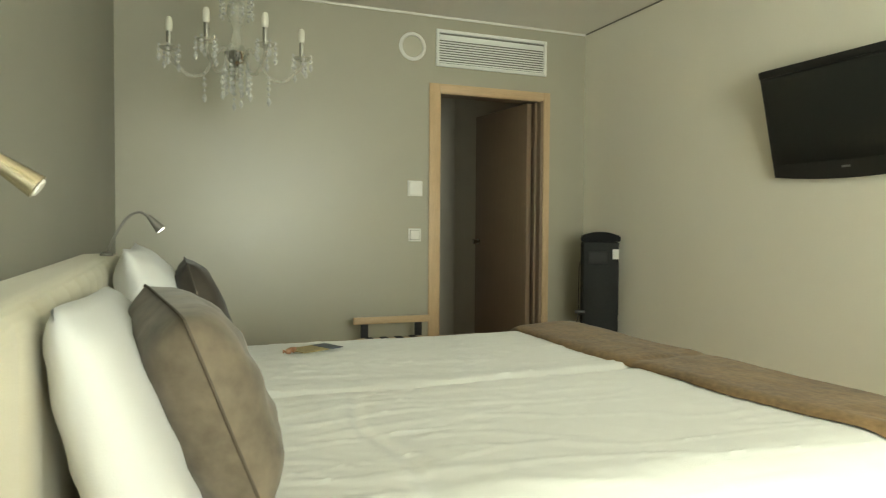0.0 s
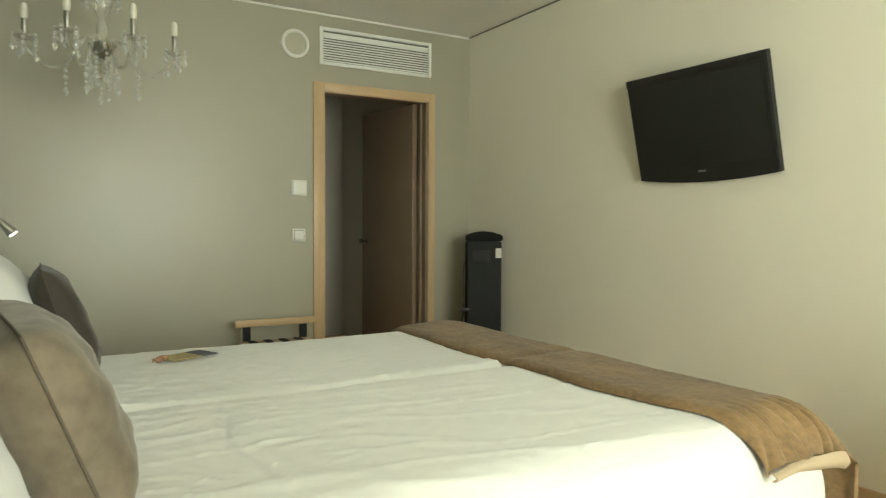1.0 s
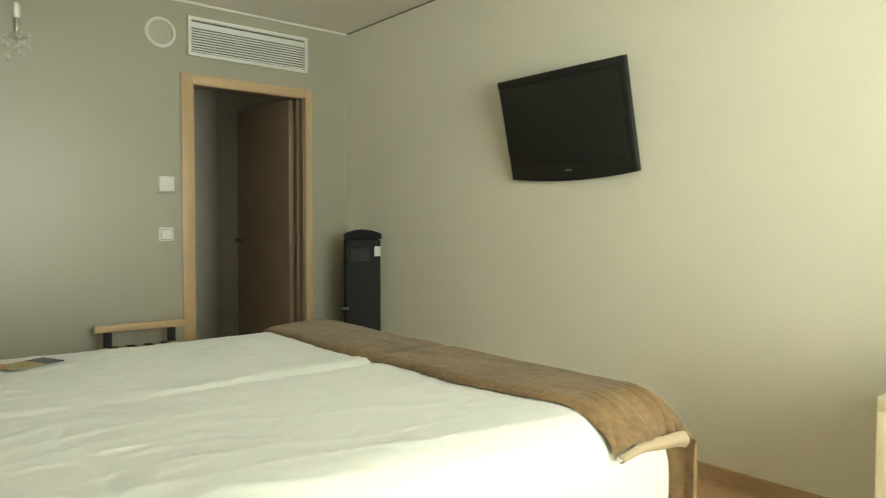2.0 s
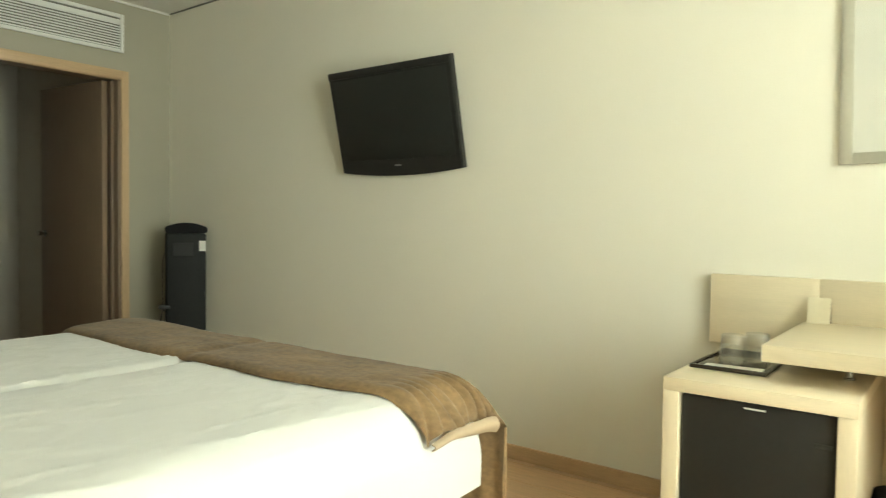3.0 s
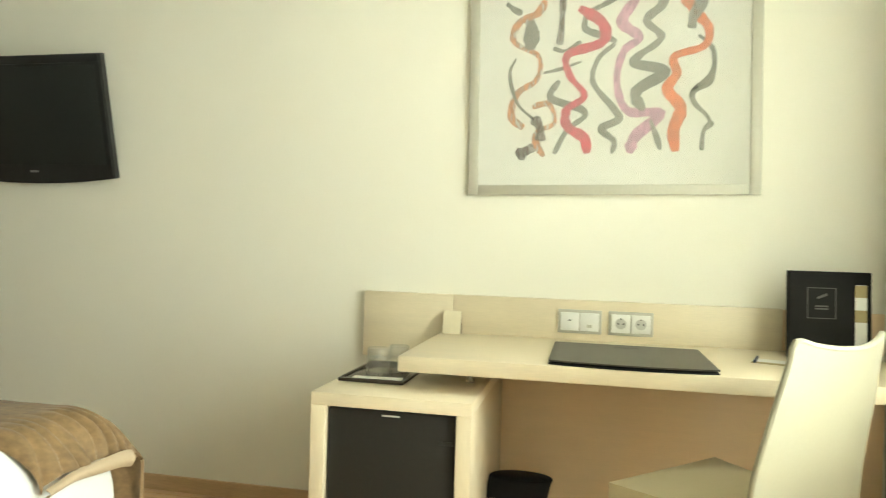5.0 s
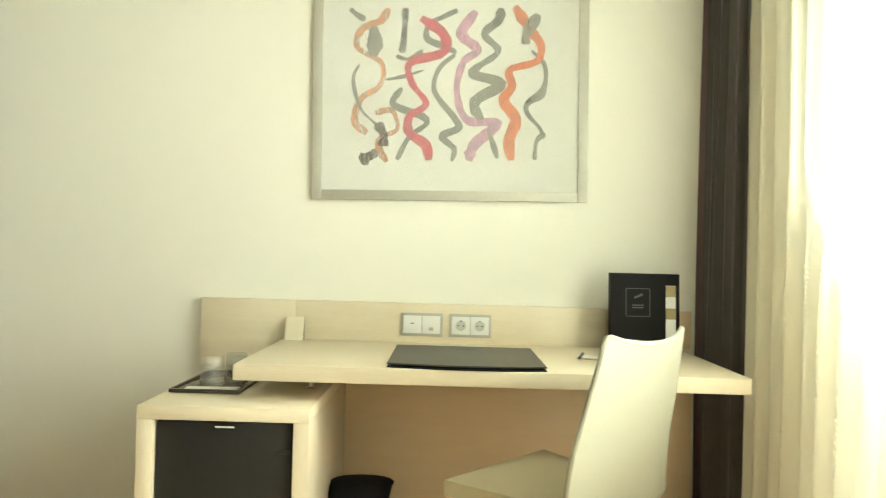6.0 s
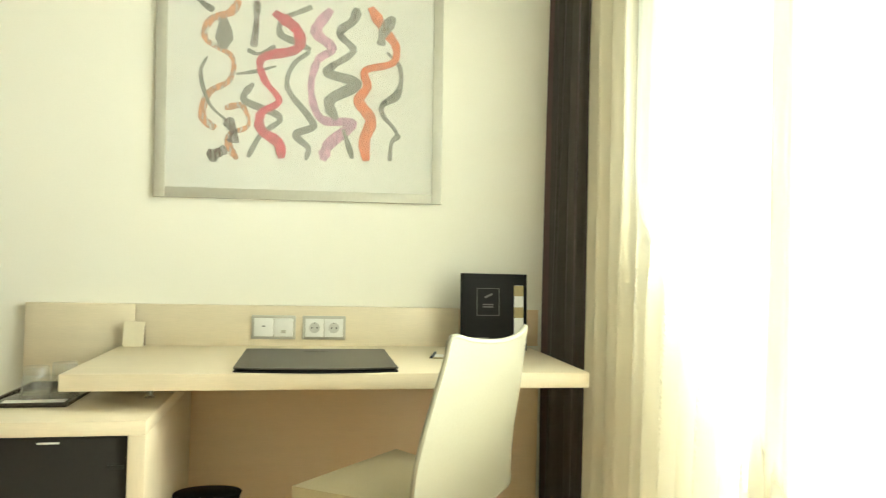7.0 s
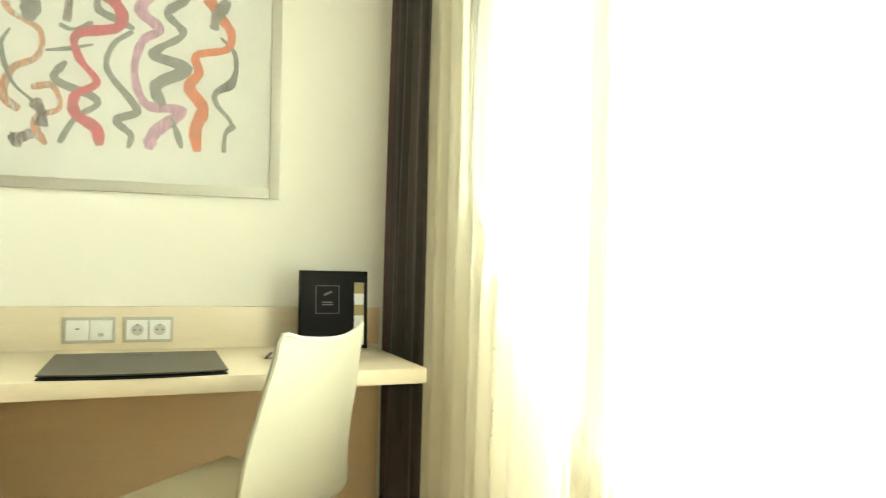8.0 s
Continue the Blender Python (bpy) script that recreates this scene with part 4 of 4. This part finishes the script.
CARD = mat("cream_card", (0.76, 0.68, 0.49), 0.7, var=0.04)
card = thing("tent_card", (2.56, 0.245, 0.75), "small cream tent card standing on the desk", "card")
for s in (1, -1):
    # rear face borrows the darker lining colour, as the card's shaded side
    part("face", box(-0.0007, 0.0007, -0.036, 0.036, 0, 0.092, m=Matrix.Translation((2.585 + s * 0.018, 0.243, 0.7505)) @ Matrix.Rotation(radians(-s * 11), 4, "Y")), LINING if s > 0 else CARD, card)

pad_thing = thing("desk_folder", (2.2, -0.43, 0.75), "dark leather folder lying closed on the desk", "folder")


def folder_outline(x0, x1, y0, y1, z0, z1, bow, bevel):
    bm = bmesh.new()
    n = 16
    pts = [(x0 - bow * (1 - (2 * i / n - 1) ** 2), y0 + (y1 - y0) * i / n) for i in range(n + 1)] + [(x1, y1), (x1, y0)]
    f = bm.faces.new([bm.verts.new((x, y, z0)) for x, y in pts])
    for v in bmesh.ops.extrude_face_region(bm, geom=[f])["geom"]:
        if isinstance(v, bmesh.types.BMVert):
            v.co.z = z1
    bmesh.ops.recalc_face_normals(bm, faces=bm.faces)
    bmesh.ops.bevel(bm, geom=bm.edges[:], offset=bevel, segments=1, affect="EDGES")
    return bm


part("lower_cover", folder_outline(1.992, 2.42, -0.665, -0.172, 0.7505, 0.7535, 0.024, 0.001), BLACK_CARD, pad_thing)
part("page_block", folder_outline(2.000, 2.412, -0.655, -0.182, 0.7537, 0.7600, 0.022, 0.001), BLACK_CARD, pad_thing)
part("upper_cover", folder_outline(1.994, 2.42, -0.665, -0.172, 0.7602, 0.7650, 0.024, 0.0015), LEATHER, pad_thing)
part("stamp", box(2.335, 2.36, -0.46, -0.375, 0.7651, 0.7656), GREY_PRINT, pad_thing, "small embossed mark")

binder = thing("menu_stand", (2.45, -1.09, 0.75), "black folded menu stand with a framed emblem on the desk", "menu stand")
bmx = Matrix.Translation((2.44, -1.085, 0.7505)) @ Matrix.Rotation(radians(3), 4, "Z") @ Matrix.Rotation(radians(4), 4, "Y")
part("front_board", box(-0.004, 0.004, -0.085, 0.122, 0, 0.300, 0.002, m=bmx), BLACK_CARD, binder)
part("back_board", box(0.028, 0.035, -0.150, 0.122, 0.004, 0.303, 0.002, m=bmx), BLACK_CARD, binder)
part("spine", box(0.0042, 0.0278, 0.116, 0.122, 0.002, 0.300, 0.001, m=bmx), BLACK_CARD, binder)
part("brochure", box(0.006, 0.010, -0.127, 0.04, 0.02, 0.258, 0.001, m=bmx), PAPER, binder, "white brochure in the side pocket")
for z in (0.216, 0.132):
    part("gold_panel", box(0.0048, 0.0058, -0.126, -0.086, z, z + 0.041, m=bmx), GOLD, binder, "gold printed panel")
for y0, y1, z0, z1 in ((-0.025, 0.067, 0.243, 0.2455), (-0.025, 0.067, 0.140, 0.1425), (-0.025, -0.0225, 0.1427, 0.2428), (0.0645, 0.067, 0.1427, 0.2428)):
    part("emblem_frame", box(-0.0052, -0.0042, y0, y1, z0, z1, m=bmx), GREY_PRINT, binder)
part("emblem", box(-0.0052, -0.0042, 0.002, 0.036, 0.212, 0.220, m=bmx @ Matrix.Translation((0, 0.02, 0.216)) @ Matrix.Rotation(radians(-24), 4, "X") @ Matrix.Translation((0, -0.02, -0.216))), GREY_PRINT, binder)
for z in (0.180, 0.171):
    part("emblem_line", box(-0.0052, -0.0042, 0.0, 0.042, z, z + 0.005, m=bmx), GREY_PRINT, binder)
part("lower_line", box(-0.0052, -0.0042, 0.02, 0.10, 0.052, 0.057, m=bmx), GREY_PRINT, binder)

note = thing("note_card", (2.31, -0.90, 0.75), "white and gold note card lying on the desk", "card")
nm = Matrix.Translation((2.305, -0.895, 0.7505)) @ Matrix.Rotation(radians(-18), 4, "Z")
part("sheet", box(-0.02, 0.055, -0.075, 0.075, 0, 0.0015, m=nm), PAPER, note)
part("gold_edge", box(-0.05, -0.0205, -0.075, 0.075, 0, 0.0017, m=nm), GOLD, note, "gold printed edge")
pen = thing("pen", (2.36, -0.86, 0.75), "dark ballpoint pen lying on the desk", "pen")
part("barrel", tube([(2.262, -0.815, 0.7575), (2.372, -0.848, 0.7575)], 0.005, 8), NAVY, pen)

# sockets on the upstand
def outlet(y0, y1, inserts, label):
    ob = thing("socket_plate", (2.61, (y0 + y1) / 2, 0.778), label, "socket", "sockets above the desk")
    fx = 2.611
    part("surround", box(fx - 0.008, fx, y0, y1, 0.776, 0.868, 0.003), SILVER, ob, "silver surround")
    mid = (y0 + y1) / 2
    for k, (a, b) in enumerate(((y0 + 0.010, mid - 0.0015), (mid + 0.0015, y1 - 0.010))):
        ins = part("insert", box(fx - 0.012, fx - 0.0082, a, b, 0.787, 0.857, 0.002), WHITE, ob)
        c = (a + b) / 2
        if inserts[k] == "schuko":
            part("well", lathe([(0.0, 0.0002), (0.0205, 0.0002), (0.0205, 0.0012), (0.0, 0.0012)], n=24, m=Matrix.Translation((fx - 0.012, c, 0.822)) @ Matrix.Rotation(radians(-90), 4, "Y")), mat("socket_well", (0.55, 0.54, 0.49), 0.5), ins)
            for dy in (-0.0095, 0.0095):
                part("pin_hole", lathe([(0.0, 0.0014), (0.003, 0.0014), (0.003, 0.002), (0.0, 0.002)], n=10, m=Matrix.Translation((fx - 0.012, c + dy, 0.822)) @ Matrix.Rotation(radians(-90), 4, "Y")), DARK_GAP, ins)
            part("earth_clip", box(fx - 0.0142, fx - 0.0134, c - 0.002, c + 0.002, 0.838, 0.843), DARK_GAP, ins)
        elif inserts[k] == "data":
            part("port", box(fx - 0.0135, fx - 0.0122, c - 0.009, c + 0.009, 0.800, 0.812), SILVER, ins)
        else:
            part("print", box(fx - 0.0128, fx - 0.0122, c - 0.006, c + 0.006, 0.825, 0.829), GREY_PRINT, ins)


outlet(-0.338, -0.172, ("data", "plain"), "white twin data outlet in a silver surround")
outlet(-0.530, -0.364, ("schuko", "schuko"), "white twin power socket in a silver surround")

# waste bin
wbin = thing("waste_bin", (2.28, -0.065, FLOOR), "black slanting oval waste bin under the desk", "waste bin")
BIN_SHAPE = Matrix(((0.55, 0, 0, 2.285), (0, 1, -0.30, 0.026), (0, 0, 1, FLOOR), (0, 0, 0, 1)))
part("bucket", lathe([(0.0, 0.0), (0.128, 0.0), (0.132, 0.012), (0.108, 0.326), (0.0, 0.326)], n=36, m=BIN_SHAPE), BIN_BLACK, wbin, "slanting oval bucket")
part("lid", lathe([(0.0, 0.3265), (0.110, 0.3265), (0.110, 0.336), (0.104, 0.340), (0.06, 0.346), (0.0, 0.348)], n=36, m=BIN_SHAPE), BIN_BLACK, wbin, "shallow black lid")

# ---- chair ----
chair = thing("desk_chair", (1.85, -0.72, FLOOR), "cream leather chair with a tall narrow back, turned from the desk", "chair")
CA = Matrix.Translation((1.85, -0.70, 0)) @ Matrix.Rotation(radians(136), 4, "Z")


def seat_f(u, v):
    x, y = (u - 0.5) * (0.48 - 0.16 * v), (v - 0.5) * 0.42 - 0.035
    e = min(u, 1 - u, v, 1 - v)
    return CA @ Vector((x, y, 0.470 - 0.012 * max(0, 1 - e / 0.12) ** 2 + 0.006 * math.sin(math.pi * u) * math.sin(math.pi * v)))


bm = sheet(seat_f, 20, 20)
skirt = bmesh.ops.extrude_edge_only(bm, edges=[e for e in bm.edges if e.is_boundary])["geom"]
for g in skirt:
    if isinstance(g, bmesh.types.BMVert):
        g.co.z = 0.415
bmesh.ops.holes_fill(bm, edges=[e for e in bm.edges if e.is_boundary], sides=0)
part("seat", bm, SEAT, chair, "cream leather seat")


def back_f(u, v):
    z = 0.40 + 0.50 * v
    w = 0.47 - 0.075 * v + 0.02 * math.sin(math.pi * v)
    x = (u - 0.5) * w + 0.018 + (1 - u) * (0.030 * (1 - v ** 3) - 0.010 * max(0.0, 1 - v / 0.4) ** 2) + u * (0.045 * math.sin(math.pi * (1 - v) ** 1.2)) - 0.075 * (1 - u) * max(0.0, 1 - v / 0.5) ** 1.5 - 0.02 * u * max(0.0, 1 - v / 0.4)
    y = 0.165 + 0.115 * v + 0.012 * math.sin(math.pi * v) - 0.025 * (2 * u - 1) ** 2 * (0.3 + v)
    z += 0.022 * (2 * u - 1) ** 2 * (v ** 4) - 0.010 * (v ** 6) + 0.022 * max(0.0, 1 - u / 0.35) ** 1.5 * (1 - v) ** 5
    return CA @ Vector((x, y, z))


part("backrest", sheet(back_f, 20, 28, 0.014), CHAIR, chair, "tall cream leather backrest, darkened against window light")
rim = [back_f(k / 8, 1) for k in range(9)] + [back_f(1, 1 - k / 10) for k in range(1, 11)] + [back_f(1 - k / 8, 0) for k in range(1, 9)] + [back_f(0, k / 10) for k in range(1, 11)]
way_back = (CA.to_3x3() @ Vector((0, 1, 0))) * 0.007
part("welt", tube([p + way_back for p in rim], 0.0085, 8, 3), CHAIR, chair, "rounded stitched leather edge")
for x in (-0.14, 0.14):
    for y in (-0.20, 0.145):
        part("leg", box(x - 0.013, x + 0.013, y - 0.013, y + 0.013, FLOOR, 0.4145, 0.003, m=CA), STEEL, chair, "grey steel leg")

# ---- round table ----
table = thing("round_table", (0.705, -0.215, FLOOR), "small round table with a pale wooden top", "table")
part("table_top", lathe([(0.0, 0.671), (0.275, 0.671), (0.29, 0.679), (0.29, 0.693), (0.283, 0.699), (0.0, 0.699)], (0.705, -0.215, 0), 64), TABLE_TOP, table)
part("column", lathe([(0.03, FLOOR + 0.02), (0.03, 0.6705)], (0.705, -0.215, 0), 20), STEEL, table)
part("foot_plate", lathe([(0.0, 0), (0.20, 0), (0.20, 0.008), (0.04, 0.0195), (0.0, 0.0195)], (0.705, -0.215, FLOOR), 40), STEEL, table)

# ---- picture ----
pic = thing("framed_painting", (EAST, -0.349, 1.312), "large silver-framed abstract of wavy brush strokes", "painting")
FY0, FY1, FZ0, FZ1, FB = 0.205, -0.903, 1.317, 2.257, 0.040
for y0, y1, z0, z1 in ((FY0 - FB, FY0, FZ0, FZ1), (FY1, FY1 + FB, FZ0, FZ1), (FY1 + FB + 0.0004, FY0 - FB - 0.0004, FZ0, FZ0 + FB), (FY1 + FB + 0.0004, FY0 - FB - 0.0004, FZ1 - FB, FZ1)):
    part("frame_bar", box(EAST - 0.018, EAST - 0.0005, y0, y1, z0, z1, 0.002), SILVER, pic)
MY0, MY1, MZ0, MZ1 = FY0 - FB, FY1 + FB, FZ0 + FB, FZ1 - FB
part("paper", box(EAST - 0.010, EAST - 0.004, MY1, MY0, MZ0, MZ1), MAT_BOARD, pic, "cream art paper", smooth=False)
glass = part("glazing", box(EAST - 0.0172, EAST - 0.0162, MY1, MY0, MZ0, MZ1), ART_GLASS, pic, "picture glass with a pale veil for its reflection", smooth=False)
glass.visible_shadow = False


def paint(name, color, thin=0.25):
    """Thinned paint: the paper shows where the brush ran dry."""
    m, tree, bsdf = nodes_of(name)
    n, link = tree.nodes.new, tree.links.new
    co, mp, ns, mr = n("ShaderNodeTexCoord"), n("ShaderNodeMapping"), n("ShaderNodeTexNoise"), n("ShaderNodeMapRange")
    mp.inputs["Scale"].default_value = (1, 95, 30)
    mp.inputs["Rotation"].default_value = (0.4, 0, 0)
    link(co.outputs["Object"], mp.inputs[0])
    link(mp.outputs[0], ns.inputs[0])
    ns.inputs["Scale"].default_value, ns.inputs["Detail"].default_value = 1.0, 5
    mr.inputs["From Min"].default_value, mr.inputs["From Max"].default_value = 0.38, 0.62
    mr.inputs["To Min"].default_value, mr.inputs["To Max"].default_value = 1 - 2 * thin, 1 - 0.35 * thin
    link(ns.outputs[0], mr.inputs[0])
    tr, mx = n("ShaderNodeBsdfTransparent"), n("ShaderNodeMixShader")
    bsdf.inputs["Base Color"].default_value = (*color, 1)
    bsdf.inputs["Roughness"].default_value = 0.75
    link(mr.outputs[0], mx.inputs[0])
    link(tr.outputs[0], mx.inputs[1])
    link(bsdf.outputs[0], mx.inputs[2])
    link(mx.outputs[0], tree.nodes["Material Output"].inputs[0])
    return m


PEACH = paint("peach_paint", (0.78, 0.36, 0.18), 0.4)
ORANGE = paint("orange_paint", (0.80, 0.20, 0.06), 0.2)
RED = paint("red_paint", (0.66, 0.08, 0.12), 0.2)
PINK = paint("pink_paint", (0.70, 0.38, 0.52), 0.25)
ASH = paint("ash_paint", (0.26, 0.255, 0.215), 0.24)
UMBER = paint("umber_paint", (0.16, 0.11, 0.085), 0.3)
stroke_count = [0]


def stroke(points, width, material):
    """A brush stroke on the paper: points in shares of the paper's width and height."""
    stroke_count[0] += 1
    x = EAST - 0.0106 - 0.0002 * stroke_count[0]
    path = smooth_path([(0, MY0 + (MY1 - MY0) * u, MZ0 + (MZ1 - MZ0) * v) for u, v in points], 7)
    bm = bmesh.new()
    last = None
    for i, p in enumerate(path):
        way = (path[min(i + 1, len(path) - 1)] - path[max(i - 1, 0)]).normalized()
        side = Vector((0, -way.z, way.y))
        t = i / (len(path) - 1)
        w = width * (0.5 + 0.09 * noise.noise(Vector((t * 9, stroke_count[0], 0))) + 0.12 * math.sin(7 * t + stroke_count[0]))
        w *= 1.12 + 0.35 * noise.noise(Vector((t * 30, stroke_count[0] * 3, 1)))
        w *= 0.88 * min(1, 0.6 + 8 * t, 0.6 + 8 * (1 - t))
        pair = [bm.verts.new((x, *(p + side * s * w)[1:])) for s in (1, -1)]
        if last:
            bm.faces.new((last[0], last[1], pair[1], pair[0]))
        last = pair
    part("brush_stroke", bm, material, pic, smooth=False)


stroke([(0.255, 0.852), (0.223, 0.794), (0.151, 0.753), (0.135, 0.667), (0.231, 0.593), (0.223, 0.487), (0.151, 0.427), (0.127, 0.321), (0.175, 0.265)], 0.0263, PEACH)
stroke([(0.207, 0.361), (0.271, 0.373), (0.294, 0.287), (0.231, 0.247), (0.223, 0.199), (0.255, 0.132)], 0.023, PEACH)
stroke([(0.103, 0.848), (0.135, 0.816), (0.164, 0.798)], 0.023, ASH)
stroke([(0.196, 0.764), (0.202, 0.697), (0.196, 0.626)], 0.0526, ASH)
stroke([(0.143, 0.59), (0.119, 0.513), (0.151, 0.379), (0.215, 0.304)], 0.0131, ASH)
stroke([(0.151, 0.133), (0.18, 0.153), (0.215, 0.177)], 0.0427, UMBER)
stroke([(0.215, 0.314), (0.242, 0.257), (0.239, 0.205)], 0.0362, UMBER)
stroke([(0.32, 0.854), (0.317, 0.749), (0.31, 0.643)], 0.0263, UMBER)
stroke([(0.525, 0.847), (0.469, 0.815), (0.414, 0.78), (0.406, 0.713), (0.462, 0.68), (0.522, 0.649)], 0.023, ASH)
stroke([(0.517, 0.639), (0.454, 0.57), (0.438, 0.464), (0.517, 0.342), (0.533, 0.294), (0.469, 0.254), (0.517, 0.198), (0.509, 0.14)], 0.0247, ASH)
stroke([(0.247, 0.516), (0.318, 0.534), (0.393, 0.563)], 0.0131, ASH)
stroke([(0.31, 0.48), (0.278, 0.402), (0.39, 0.348), (0.406, 0.31), (0.342, 0.25), (0.294, 0.143)], 0.0247, ASH)
stroke([(0.286, 0.629), (0.329, 0.615), (0.39, 0.655)], 0.0148, ASH)
stroke([(0.597, 0.843), (0.541, 0.736), (0.605, 0.661), (0.549, 0.602), (0.525, 0.467), (0.565, 0.333), (0.684, 0.318), (0.597, 0.219), (0.573, 0.142)], 0.0362, PINK)
stroke([(0.695, 0.859), (0.684, 0.80), (0.630, 0.735), (0.684, 0.656), (0.605, 0.580), (0.59, 0.545), (0.70, 0.505), (0.61, 0.435), (0.595, 0.39), (0.624, 0.335)], 0.036, ASH)
stroke([(0.648, 0.29), (0.668, 0.225), (0.686, 0.155)], 0.020, ASH)
stroke([(0.815, 0.66), (0.862, 0.605), (0.872, 0.53), (0.855, 0.47), (0.80, 0.41), (0.805, 0.36), (0.85, 0.30), (0.862, 0.26)], 0.019, ASH)
stroke([(0.868, 0.485), (0.845, 0.445), (0.795, 0.41)], 0.028, ASH)
stroke([(0.872, 0.275), (0.838, 0.235), (0.832, 0.15)], 0.018, ASH)
stroke([(0.382, 0.808), (0.469, 0.734), (0.469, 0.647), (0.342, 0.596), (0.35, 0.5), (0.406, 0.406), (0.342, 0.346), (0.342, 0.269), (0.406, 0.214), (0.419, 0.143)], 0.0345, RED)
stroke([(0.748, 0.867), (0.804, 0.763), (0.851, 0.687), (0.835, 0.61), (0.732, 0.569), (0.74, 0.492), (0.708, 0.424), (0.756, 0.339), (0.732, 0.242), (0.74, 0.146)], 0.0378, ORANGE)
stroke([(0.79, 0.69), (0.80, 0.75), (0.84, 0.83)], 0.040, ASH)

pic.rotation_euler = (radians(-0.8), 0, 0)

# ---- floor planks ----
plank_meshes = []
for length in (1.2, 0.6):
    bm = box(0.0015, 0.1885, 0.0015, length - 0.0015, -0.0115, 0.0, 0.0015, segments=1)
    me = bpy.data.meshes.new("plank")
    bm.to_mesh(me)
    bm.free()
    me.materials.append(PLANK)
    plank_meshes.append(me)
col = 0
x = WEST
while x < EAST - 0.02:
    y = SOUTH - (0.6 if col % 2 else 0.0)
    if col % 2:
        ob = new("plank", plank_meshes[1])
        ob.location = (x, SOUTH, FLOOR)
        ob.parent = floor
        y = SOUTH + 0.6
    while y < 6.5:
        ob = new("plank", plank_meshes[0])
        ob.location = (x, y, FLOOR)
        ob.parent = floor
        y += 1.2
    x += 0.19
    col += 1
